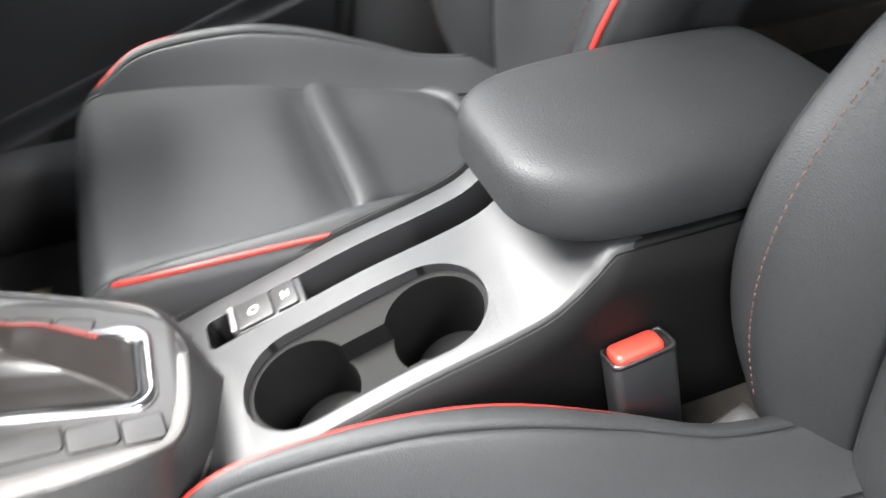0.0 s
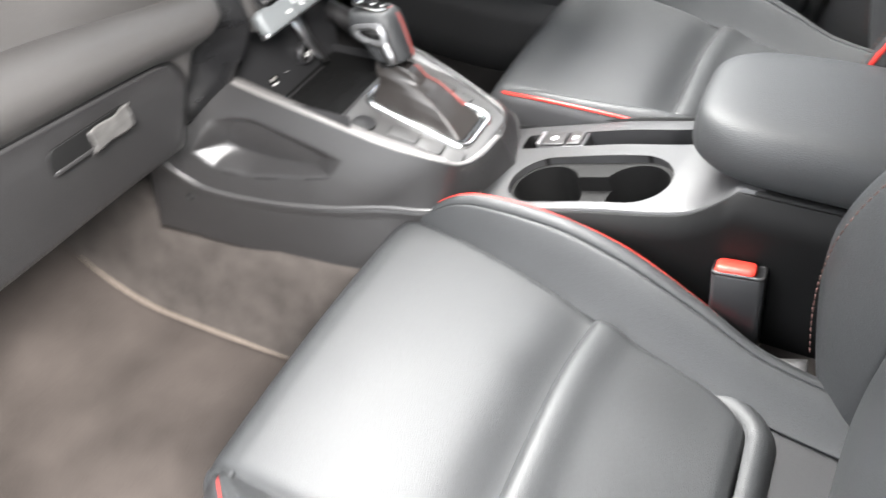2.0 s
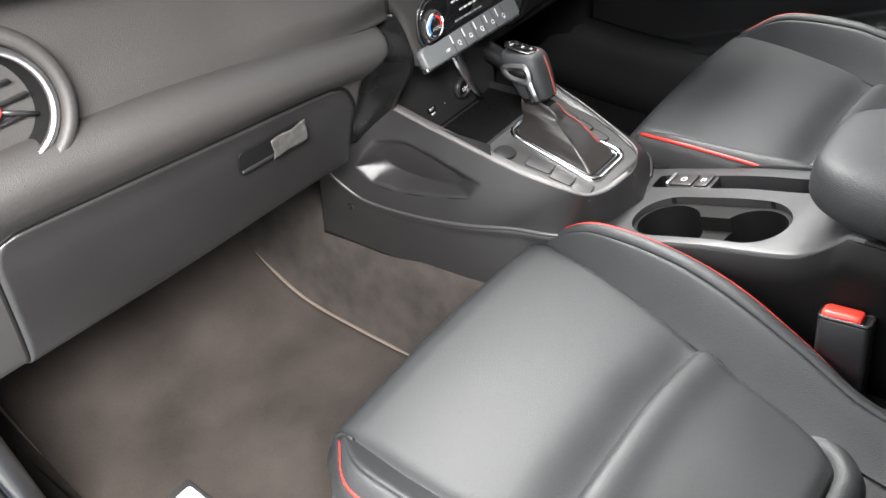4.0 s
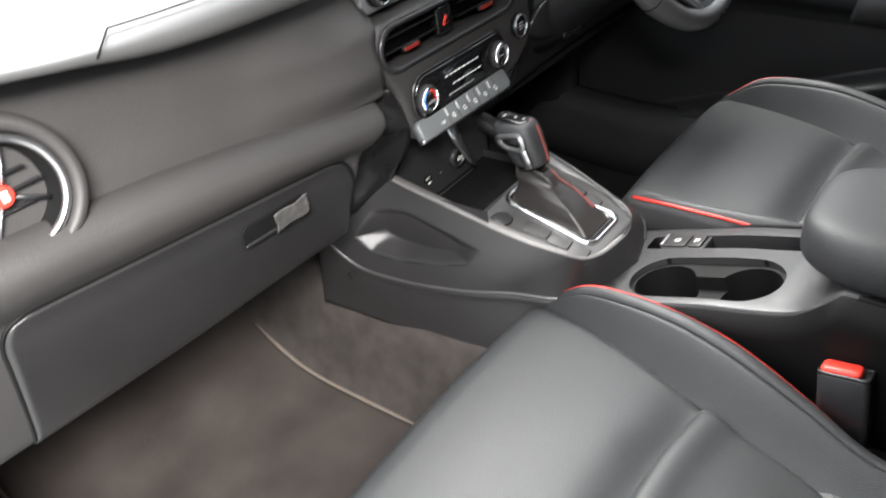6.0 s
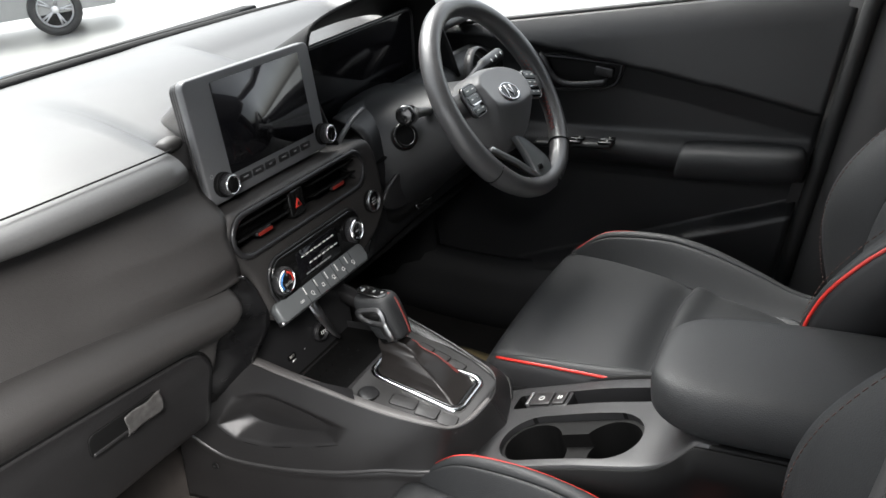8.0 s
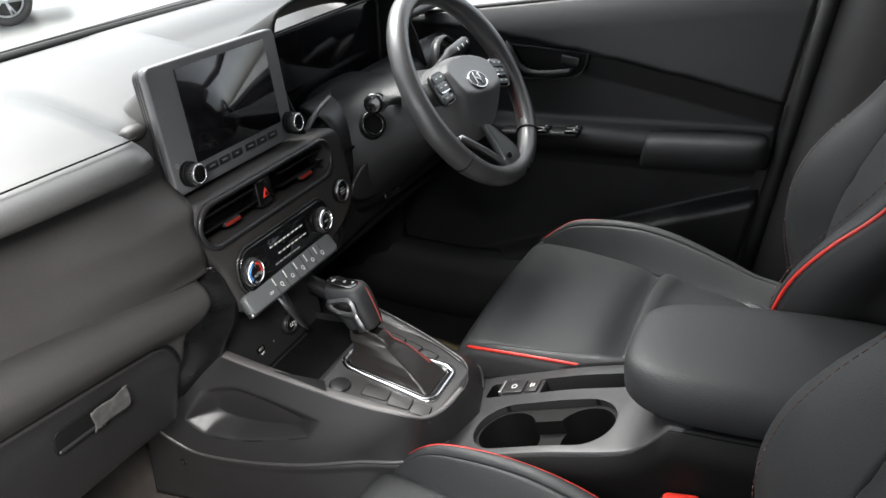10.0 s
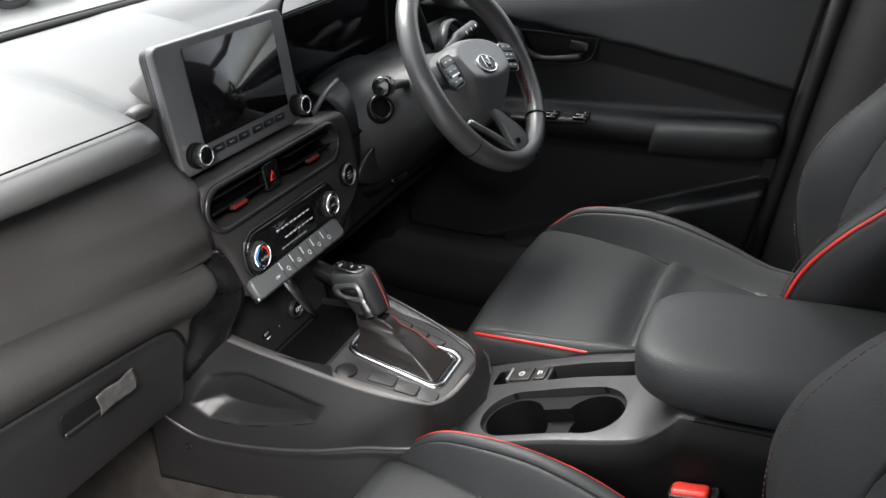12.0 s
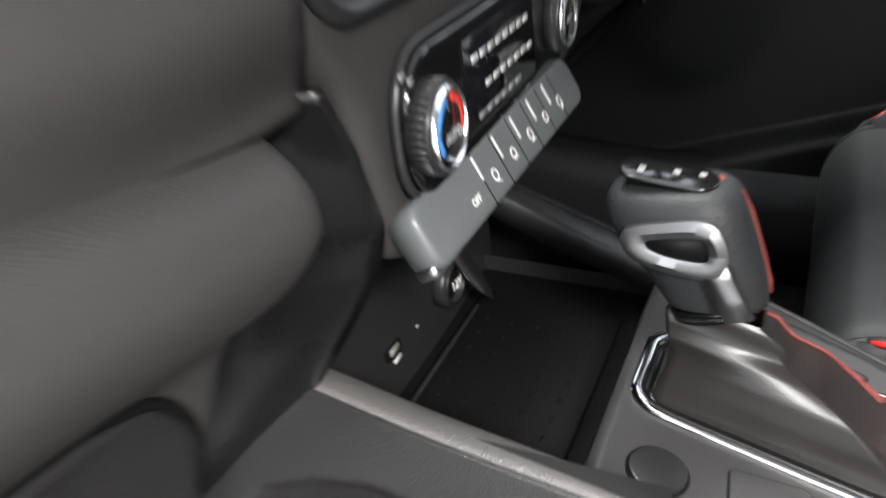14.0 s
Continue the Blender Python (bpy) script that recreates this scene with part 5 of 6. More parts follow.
grip = part("grip", loft([grip_ring(*g) for g in ((0.017, 0.0215, 0.0225, 0.0175), (0.020, 0.0225, 0.0235, 0.0188), (0.024, 0.0235, 0.0245, 0.0195), (0.036, 0.027, 0.025, 0.0208), (0.048, 0.035, 0.025, 0.0218), (0.060, 0.038, 0.0245, 0.0220), (0.069, 0.037, 0.0235, 0.0210), (0.0745, 0.034, 0.021, 0.0180), (0.0772, 0.028, 0.016, 0.0135))]), LEATHER, lev, "stitched black leather grip")
sb = grip.modifiers.new("round", "SUBSURF")
sb.levels = sb.render_levels = 1
# silver loop with an open hexagon on the flank, and its tail down the grip
lm = facing(hand_base + Vector((-0.0205, 0.003, 0.0)) + axis * 0.051, (-1, 0.0, 0.12), tuple(axis)) @ Matrix.Translation((0.008, 0, 0.0008))
def smooth_loop(pts, n=56):
    return [tuple(p[:2]) for p in spline([(*p, 0) for p in pts + pts[:1]], n)[:-1]]


loop_out = smooth_loop([(-0.033, 0.013), (-0.029, 0.017), (-0.012, 0.0165), (0.005, 0.0135), (0.010, 0.006), (0.010, -0.006), (0.004, -0.013), (-0.010, -0.0095), (-0.026, -0.001), (-0.032, 0.006)])
loop_in = smooth_loop([(-0.0225, 0.0085), (-0.021, 0.0100), (-0.011, 0.0092), (0.0005, 0.0068), (0.0030, 0.0040), (0.0030, -0.0010), (0.0010, -0.0040), (-0.006, -0.0025), (-0.016, 0.0020), (-0.0215, 0.0060)])
mid_loop = [((a[0] + b[0]) / 2, (a[1] + b[1]) / 2) for a, b in zip(loop_out, loop_in)]
bm = loft([[lm @ Vector((x, y, z)) for x, y in o] for o, z in ((loop_out, -0.004), (loop_out, 0.0025), (mid_loop, 0.0046), (loop_in, 0.0030), (loop_in, -0.003))], cap=False)
part("silver_loop", bm, DULL_SILVER, lev, "dull silver loop", auto=50)
part("loop_hole", slab([((x + 0.009) * 1.02 - 0.009, (y - 0.003) * 1.02 + 0.003) for x, y in loop_in], 0.0010, lm @ Matrix.Translation((0, 0, 0.0004))), BLACK, lev)
part("silver_tail", loft([[lm @ Vector((x + dx, y, z)) for x, z in ((-0.0065, 0.0), (-0.0055, 0.003), (0.0055, 0.003), (0.0065, 0.0))] for y, dx in ((-0.006, 0.003), (-0.014, 0.004), (-0.024, 0.006), (-0.034, 0.008))]), DULL_SILVER, lev)
tm = facing(hand_base + axis * 0.0785 + Vector((-0.001, 0.006, 0.0)), (0.0, -0.10, 1.0), (0, 1, 0))
part("top_cap", slab(rounded(0.021, 0.044, 0.009, 6), 0.0022, tm, 0.001), GLOSS, lev, "glossy black top cap")
for x, y, w in ((-0.002, 0.012, 0.007), (0.001, -0.003, 0.005), (0.003, -0.014, 0.004)):
    part("mark", bar_mark(w, 0.0030, tm @ Matrix.Translation((x, y, 0.0023))), GREY_MARK, lev)
part("red_stripe", loft([[p + Vector((dx, dy, dz)) for dx, dy, dz in ((-0.0016, -0.0004, 0.0), (0.0016, -0.0004, 0.0), (0.0016, 0.002, 0), (-0.0016, 0.002, 0))] for p in [hand_base + axis * h + Vector((0.005, -b, 0.10 * b)) for h, b in ((0.019, 0.0236), (0.024, 0.0245), (0.04, 0.0247), (0.06, 0.0242), (0.070, 0.0220), (0.0765, 0.0155))]]), RED_DARK, lev, "red stripe down the back of the grip")
# buttons round the frame
rb = part("round_button", slab(circle(0.0135, 28), 0.003, Matrix.Translation((-0.068, 0.483, panel_z(0.483) + 0.0015)) @ Matrix.Rotation(slope_p, 4, "X"), 0.0012), SATIN, console, "round black button")
part("button_gap", ring(0.0146, 0.0136, 0.0012, Matrix.Translation((-0.068, 0.483, panel_z(0.483) + 0.0015)) @ Matrix.Rotation(slope_p, 4, "X"), 28, 0.0003), BLACK, rb)
for k, (y, w) in enumerate(((0.4355, 0.036), (0.4010, 0.030), (0.3720, 0.025))):
    m = Matrix.Translation((-0.0590 - 0.0012 * k, y, panel_z(y) + 0.0014)) @ Matrix.Rotation(slope_p, 4, "X") @ Matrix.Rotation(radians(6), 4, "Z")
    part("switch_gap", slab(rounded(0.0215, w + 0.0010, 0.004, 3), 0.0012, m), BLACK, console)
    part("blank_switch", slab(rounded(0.0200, w - 0.0007, 0.003, 3), 0.0018, m, 0.0005), TRIM_GREY, console, "blank grey switch")
for k, y in enumerate((0.465, 0.437, 0.410)):
    m = Matrix.Translation((0.054 - 0.006 * k, y, panel_z(y) + 0.0018)) @ Matrix.Rotation(slope_p, 4, "X") @ Matrix.Rotation(radians(-12), 4, "Z")
    part("switch_gap", slab(rounded(0.0182, 0.0262, 0.004, 3), 0.0009, m), BLACK, console)
    part("right_switch", slab(rounded(0.016, 0.024, 0.003, 3), 0.0014, m, 0.0004), TRIM_GREY, console, "blank grey switch")
m = Matrix.Translation((0.046, 0.486, panel_z(0.486) + 0.0012)) @ Matrix.Rotation(slope_p, 4, "X")
part("drive_mark", bar_mark(0.005, 0.007, m), WHITE, console)
part("drive_mark", bar_mark(0.004, 0.006, m @ Matrix.Translation((0.010, -0.012, 0))), GREY_MARK, console)

# parking brake switches in the slot
psw = thing("parking_brake_switch", (0.047, 0.28, 0.64), "black parking brake and hold switches with a silver tab", "switch panel")
sw_m = slot_m @ Matrix.Translation((0, 0.048, -0.006))
part("switch_block", slab(rounded(0.030, 0.060, 0.002, 2), 0.030, sw_m @ Matrix.Translation((0, 0, -0.026)), 0.001), SATIN, psw)
part("switch", slab(rounded(0.027, 0.030, 0.002, 2), 0.003, sw_m @ Matrix.Translation((0, 0.011, 0.004)), 0.001), HARD, psw)
part("switch", slab(rounded(0.027, 0.018, 0.002, 2), 0.003, sw_m @ Matrix.Translation((0, -0.016, 0.004)), 0.001), HARD, psw)
part("silver_tab", slab(rounded(0.027, 0.0045, 0.001, 2), 0.007, sw_m @ Matrix.Translation((0, 0.0285, 0.002)), 0.001), SILVER, psw, "thin silver tab")
part("mark", ring(0.0042, 0.0032, 0.0004, sw_m @ Matrix.Translation((0, 0.011, 0.007)), 18, 0.0001), WHITE, psw)
part("mark", bar_mark(0.008, 0.002, sw_m @ Matrix.Translation((0, -0.014, 0.007))), WHITE, psw)
part("mark", bar_mark(0.006, 0.002, sw_m @ Matrix.Translation((0, -0.018, 0.007))), WHITE, psw)

# seat belt buckle beside the passenger cushion
bk = thing("seat_belt_buckle", (-0.123, 0.04, 0.5), "black seat belt buckle with a bright red release button", "seat belt buckle")
bmx = Matrix.Translation((-0.117, 0.034, 0.590)) @ Matrix.Rotation(radians(-8), 4, "X") @ Matrix.Rotation(radians(10), 4, "Y")
part("housing", slab(rounded(0.026, 0.050, 0.006, 5), 0.150, bmx @ Matrix.Translation((0, 0, -0.085)), 0.003), SATIN, bk)
part("release_button", slab(rounded(0.020, 0.038, 0.005, 5), 0.011, bmx @ Matrix.Translation((-0.002, 0.003, 0.062)), 0.004), RED_GLOSS, bk, "bright red release button")
part("slot_lip", band(rounded(0.0265, 0.0505, 0.006, 5), 0.003, 0.004, bmx @ Matrix.Translation((0, 0, 0.0635))), HARD, bk)
part("recliner_cover", tube([(-0.150, 0.03, 0.573), (-0.150, 0.0, 0.578), (-0.146, -0.04, 0.590)], 0.012, 8, 8, flat=0.5), TRIM_GREY, bk)

# ---- driver side: wheel, column, cluster ----
wheel = thing("steering_wheel", (0.393, 0.47, 0.80), "black leather steering wheel with grey hub and silver lower spoke", "steering wheel")
WT, SPIN = radians(28), radians(-9)
wn_ = Vector((0, -math.cos(WT), math.sin(WT)))
wc = Vector((0.3487, 0.4510, 0.9676))
wm = facing(wc, wn_, (0, math.sin(WT), math.cos(WT))) @ Matrix.Rotation(SPIN, 4, "Z") @ Matrix.Scale(0.961, 4)
# the fixed frame that carries column and stalks
fm = facing(Vector((0.343, 0.447, 0.964)), (0, -math.cos(radians(24)), math.sin(radians(24))), (0, math.sin(radians(24)), math.cos(radians(24))))
R_W = 0.159


def rim_pt(a):
    return wm @ Vector((R_W * math.cos(a), R_W * math.sin(a), 0))


NR = 96
bm = bmesh.new()
rows = []
for i in range(NR):
    a = 2 * math.pi * i / NR
    p, t = rim_pt(a), (rim_pt(a + 0.02) - rim_pt(a - 0.02)).normalized()
    side = t.cross(wn_).normalized()
    thickn = 0.0165 + 0.002 * max(0, math.cos(2 * (a - radians(30)))) ** 2
    rows.append([bm.verts.new(p + thickn * (math.cos(b) * side * 0.92 + math.sin(b) * wn_)) for b in [2 * math.pi * k / 14 for k in range(14)]])
for i in range(NR):
    for k in range(14):
        bm.faces.new((rows[i][k], rows[i][(k + 1) % 14], rows[(i + 1) % NR][(k + 1) % 14], rows[(i + 1) % NR][k]))
part("rim", bm, RIM_LEATHER, wheel)
for a0 in (radians(-43), radians(-137)):
    p, t = rim_pt(a0), (rim_pt(a0 + 0.02) - rim_pt(a0 - 0.02)).normalized()
    part("rim_joint", ring(0.0178, 0.0150, 0.0016, facing(p, tuple(t), tuple(wn_)), 24, 0.0003), BLACK, wheel)
for s0, s1 in ((radians(-35), radians(40)), (radians(140), radians(215))):
    bm = bmesh.new()
    for k in range(46):
        a = s0 + (s1 - s0) * k / 46
        p, q = rim_pt(a), rim_pt(a + 0.017)
        inn = (wc - p).normalized()
        tube([p + inn * 0.0158 + wn_ * (0.004 if k % 2 else -0.004), q + inn * 0.0158 + wn_ * (-0.004 if k % 2 else 0.004)], 0.0007, 5, bm=bm)
    part("rim_stitching", bm, RED_DARK, wheel, "dull red stitching inside the rim")
hubo = [(-0.070, 0.028), (-0.045, 0.046), (0, 0.052), (0.045, 0.046), (0.070, 0.028), (0.062, -0.010), (0.048, -0.048), (0.025, -0.070), (0, -0.075), (-0.025, -0.070), (-0.048, -0.048), (-0.062, -0.010)]
hubo = [(p[0] * 1.12, p[1] * 1.08) for p in spline([(*p, 0) for p in hubo + hubo[:1]], 60)[:-1]]
brow_at = lambda x, y: y - 0.006 + 0.024 - 2.2 * x ** 2  # noqa: E731


def hub_z(x, y, f):
    b = brow_at(x, y)
    fold = math.sqrt(b * b + 0.000009)
    return 0.026 - 0.014 * max(0.0, (f - 0.86) / 0.14) ** 2 - 0.22 * (fold + b) / 2 - 0.60 * (fold - b) / 2


rings = [[Vector((x * f, y * f - 0.006, hub_z(x * f, y * f, f))) for x, y in hubo] for f in np.linspace(0.0, 1.0, 40)]
rings.append([Vector((x, y - 0.006, -0.034)) for x, y in hubo])
bm = loft(rings, cap=False)
bmesh.ops.transform(bm, matrix=wm, verts=bm.verts)
part("airbag_cover", bm, HUB, wheel, "smooth dark grey airbag cover")
em = wm @ Matrix.Translation((-0.003, -0.002, 0.0212)) @ Matrix.Rotation(radians(-14.5), 4, "X")
part("emblem", slab([(0.025 * math.cos(t), 0.0155 * math.sin(t)) for t in np.linspace(0, 2 * math.pi, 32, endpoint=False)], 0.002, em, 0.0008), SATIN, wheel)
part("emblem_ring", band([(0.0270 * math.cos(t), 0.0175 * math.sin(t)) for t in np.linspace(0, 2 * math.pi, 36, endpoint=False)], 0.0036, 0.0032, em), CHROME, wheel, "oval chrome emblem")
for dx, rot in ((-0.008, -20), (0.008, -20), (0.0, 40)):
    part("emblem_bar", slab(rounded(0.0042, 0.024 if rot < 0 else 0.019, 0.001, 2), 0.0018, em @ Matrix.Translation((dx, 0, 0.0019)) @ Matrix.Rotation(radians(rot), 4, "Z")), CHROME, wheel)
for sx in (-1, 1):
    spoke = loft([[wm @ Vector((sx * x, y, z)) for y, z in ((0.024 - d, -0.016), (0.026 - d, -0.002), (0.022 - d, 0.006), (-0.014 + d, 0.006), (-0.020 + d, -0.002), (-0.018 + d, -0.016))] for x, d in ((0.05, 0.0), (0.09, 0.002), (0.12, 0.005), (0.152, 0.007))])
    part("spoke", spoke, HUB, wheel)
    sm = wm @ Matrix.Translation((sx * 0.0965, 0.002, 0.007)) @ Matrix.Rotation(radians(sx * -8), 4, "Z")
    pod = part("switch_pod", slab(rounded(0.042, 0.050, 0.010, 5), 0.006, sm, 0.002), GLOSS, wheel, "glossy black switch pod")
    part("pod_rim", band(rounded(0.0435, 0.0515, 0.011, 5), 0.0016, 0.0066, sm), DULL_SILVER, pod)
    for k, (w, h, y) in enumerate(((0.034, 0.012, 0.0155), (0.032, 0.013, 0.001), (0.030, 0.009, -0.0165))):
        part("key", slab(rounded(w, h, 0.002, 2), 0.002, sm @ Matrix.Translation((0, y, 0.0058)), 0.0008), STRIP, pod)
        for d in (-0.008, 0.008):
            part("mark", bar_mark(0.006, 0.0018, sm @ Matrix.Translation((d, y + 0.001, 0.0079))), WHITE, pod)
    part("key_rim", slab(rounded(0.026, 0.0034, 0.001, 2), 0.0032, sm @ Matrix.Translation((0, -0.0065, 0.006)), 0.0008), CHROME, pod)
plate_o = [tuple(p[:2]) for p in spline([(-0.022, -0.070, 0), (-0.006, -0.074, 0), (0.022, -0.100, 0), (0.040, -0.122, 0), (0.037, -0.143, 0), (0.014, -0.150, 0), (-0.010, -0.146, 0), (-0.013, -0.122, 0), (-0.015, -0.100, 0), (-0.022, -0.070, 0)], 54)[:-1]]
part("spoke_plate", slab(plate_o, 0.012, wm @ Matrix.Translation((0, 0, -0.003)), 0.004), STRIP, wheel, "satin silver-grey lower spoke plate")
part("plate_edge", band(plate_o, 0.003, 0.0104, wm @ Matrix.Translation((0, 0, -0.001))), DULL_SILVER, wheel)
part("silver_blade", loft([[wm @ Vector((x + dx, y + 0.6 * dx, z)) for dx, z in ((-0.004, 0.0), (-0.003, 0.009), (0.003, 0.009), (0.004, 0.0))] for x, y in [tuple(p[:2]) for p in spline([(-0.104, -0.074, 0), (-0.080, -0.090, 0), (-0.052, -0.109, 0), (-0.026, -0.131, 0), (-0.008, -0.147, 0)], 16)]]), SILVER, wheel, "satin silver lower blade")
part("spoke_badge", slab(rounded(0.014, 0.009, 0.003, 3), 0.002, wm @ Matrix.Translation((0.002, -0.131, 0.0092)), 0.0006), GLOSS, wheel)

col = thing("steering_column", (0.34, 0.52, 0.80), "black steering column shroud with stalks", "steering column")
def col_ring(t):
    """Column housing: an oval behind the wheel that widens into the dash."""
    c = Vector((0.350, 0.480, 0.940)).lerp(Vector((0.335, 0.660, 0.872)), t)
    w, h = 0.072 + 0.075 * t ** 1.5, 0.052 + 0.055 * t ** 1.3
    return [c + Vector((w * math.copysign(abs(math.cos(a)) ** 0.75, math.cos(a)), 0.30 * h * math.sin(a), h * math.copysign(abs(math.sin(a)) ** 0.75, math.sin(a)))) for a in [2 * math.pi * j / 36 for j in range(36)]]


part("shroud", loft([col_ring(t) for t in (0.0, 0.04, 0.15, 0.3, 0.5, 0.7, 0.85, 1.0)]), DOOR, col)
lst = [fm @ Vector(p) * 1.04 + Vector((0.030, 0.002, -0.051)) for p in ((-0.08, 0.03, -0.06), (-0.115, 0.040, -0.055), (-0.178, 0.050, -0.040))]
part("left_stalk", tube(lst, [(0, 0.007), (0.7, 0.007), (1, 0.013)], 10, 14), SATIN, col, "black control stalk")
part("stalk_knob", slab(circle(0.0145, 24), 0.022, facing(lst[-1], tuple(lst[-1] - lst[-2])), 0.004), GLOSS, col)
part("stalk_collar", ring(0.020, 0.014, 0.004, facing(Vector((0.2235, 0.553, 0.942)), (-0.45, -0.80, 0.35)), 28, 0.001), GLOSS, col)
part("stalk_socket", slab(circle(0.021, 28), 0.008, facing(Vector((0.2275, 0.559, 0.938)), (-0.45, -0.80, 0.35)), 0.006), BLACK, col)
rst = [Vector(p) for p in ((0.45, 0.555, 0.960), (0.50, 0.555, 0.972), (0.580, 0.555, 0.978))]
rs = part("right_stalk", tube(rst, [(0, 0.008), (0.45, 0.008), (0.55, 0.0125), (1, 0.0125)], 10, 20), SATIN, col, "black light stalk with white marks")
for k in range(3):
    part("mark", bar_mark(0.0035, 0.007, facing(rst[1].lerp(rst[2], 0.35 + 0.25 * k) + wn_ * 0.0126, tuple(wn_))), WHITE, rs)

clus = thing("instrument_cluster", (0.33, 0.70, 0.93), "dark glossy instrument cluster under a curved hood", "instrument cluster")
cl_n = (0.0, -0.95, 0.30)
cm = facing((0.335, 0.690, 1.008), cl_n)
gm = facing((0.335, 0.690, 1.008), (0.0, -0.995, -0.10))
part("glass", slab(rounded(0.330, 0.142, 0.014, 5), 0.003, gm, 0.001), SCREEN, clus, "switched-off black display glass")
part("glass_rim", band(rounded(0.344, 0.154, 0.018, 6), 0.006, 0.005, gm), SATIN, clus)
hood_prof = [(-0.190, -0.090), (-0.192, -0.02), (-0.182, 0.050), (-0.150, 0.082), (0.0, 0.094), (0.150, 0.082), (0.188, 0.050), (0.20, -0.02), (0.195, -0.090)]
hp = spline([(*p, 0) for p in hood_prof], 40)
thick(part("hood", sheet(lambda u, v: tuple(cm @ Vector((hp[round(u * 40)][0] * (1 + 0.03 * v), hp[round(u * 40)][1] + 0.012 * v, -0.03 + (0.085 + 0.5 * max(0, hp[round(u * 40)][1]) * 0.5) * v))), 40, 10), BLACK, clus, "soft black hood"), 0.008, 1.0)
thick(part("shelf", sheet(lambda u, v: tuple(cm @ Vector((-0.195 + 0.39 * u, -0.074 - 0.055 * v, 0.002 + 0.055 * v))), 10, 6), BLACK, clus), 0.004)
part("silver_line", tube([(0.150, 0.625, 0.950), (0.160, 0.618, 0.965), (0.180, 0.612, 0.980), (0.205, 0.610, 0.988)], 0.0060, 8, 20, flat=0.6), BEZEL, clus, "curved grey trim line")

ddash = thing("driver_lower_dash", (0.4, 0.65, 0.6), "black lower dashboard panel below the steering wheel", "dashboard panel")
DLOW = spline([(0.66, 0.975), (0.618, 0.955), (0.602, 0.92), (0.604, 0.86), (0.622, 0.79), (0.645, 0.735), (0.70, 0.705)], 24)
thick(part("knee_panel", sheet(lambda u, v: (0.195 + 0.505 * u, DLOW[round(v * 24)][0] + 0.01 * math.sin(math.pi * u), DLOW[round(v * 24)][1]), 30, 24), DOOR, ddash), 0.012)
part("oval_cover", slab([(0.098 * math.cos(t), 0.036 * math.sin(t)) for t in np.linspace(0, 2 * math.pi, 40, endpoint=False)], 0.006, facing((0.290, 0.585, 0.852), (-0.1, -0.98, -0.12), (-0.12, 0, 1)), 0.003), SATIN, ddash, "oval black cover under the column")
part("pull_tab", slab(rounded(0.038, 0.009, 0.002, 2), 0.006, facing((0.255, 0.560, 0.818), (-0.2, -0.95, 0.2)), 0.002), GLOSS, ddash, "black bonnet release")
rv2 = thing("driver_vent", (0.583, 0.60, 0.935), "round black driver air vent with a chrome ring", "air vent")
v2 = facing((0.583, 0.602, 0.935), (0.05, -0.98, 0.18))
part("ring", ring(0.056, 0.047, 0.016, v2, 40, 0.004), TRIM_GREY, rv2)
part("chrome_ring", ring(0.047, 0.043, 0.008, v2, 40, 0.001), SILVER, rv2)
part("bowl", slab(circle(0.044, 30), 0.002, v2 @ Matrix.Translation((0, 0, -0.004))), BLACK, rv2)
for k in range(3):
    part("vent_louvre", slab(rounded(0.078 - 0.012 * abs(k - 1), 0.003, 0.001, 2), 0.006, v2 @ Matrix.Translation((0, -0.020 + 0.020 * k, -0.002))), SATIN, rv2)

# console flank facing the driver's feet, and pedals
part("driver_flank", sheet(lambda u, v: (0.128 + 0.02 * u, 0.40 + 0.45 * u, 0.42 + 0.15 * v), 8, 8), HARD, ddash)
ped = thing("brake_pedal", (0.30, 0.92, 0.45), "black rubber brake pedal in the driver footwell", "pedal")
part("pad", slab(rounded(0.09, 0.05, 0.01), 0.014, facing((0.30, 0.90, 0.52), (0, -0.85, 0.5)), 0.004), RUBBER, ped)
part("arm", tube([(0.30, 0.91, 0.52), (0.31, 0.98, 0.62), (0.31, 1.0, 0.75)], 0.009, 8, 10), BLACK, ped)
acc = thing("accelerator_pedal", (0.42, 0.95, 0.40), "black accelerator pedal in the driver footwell", "pedal")
part("pad", slab(rounded(0.05, 0.14, 0.01), 0.012, facing((0.42, 0.93, 0.47), (0, -0.8, 0.6)), 0.004), RUBBER, acc)

# driver door fittings
def on_door(y, z, out=0.0):
    """A frame on the driver door, out metres proud of its skin; its x axis points to the rear."""
    return Matrix(((0, 0, -1, 0.6905 - out), (-1, 0, 0, y), (0, 1, 0, z), (0, 0, 0, 1)))


dh = on_door(0.445, 0.915)
recess_o = [(0.445 - p[0], p[1] - 0.915) for p in spline([(0.352, 0.932, 0), (0.40, 0.939, 0), (0.48, 0.950, 0), (0.545, 0.952, 0), (0.556, 0.92, 0), (0.545, 0.886, 0), (0.48, 0.8825, 0), (0.395, 0.884, 0), (0.368, 0.892, 0), (0.357, 0.912, 0), (0.352, 0.932, 0)], 60)[:-1]][::-1]
hr = part("handle_recess", slab([(x * 0.97, y * 0.97) for x, y in recess_o], 0.002, dh @ Matrix.Translation((0, 0, 0.001)), 0.0005), BLACK, ddoor, "black handle recess")
part("recess_rim", band(recess_o, 0.0055, 0.009, dh), DOOR, ddoor)
lever = spline([(0.515, 0.950, 0.016), (0.502, 0.938, 0.020), (0.488, 0.912, 0.022), (0.468, 0.899, 0.022), (0.43, 0.896, 0.020), (0.385, 0.899, 0.014)], 24)
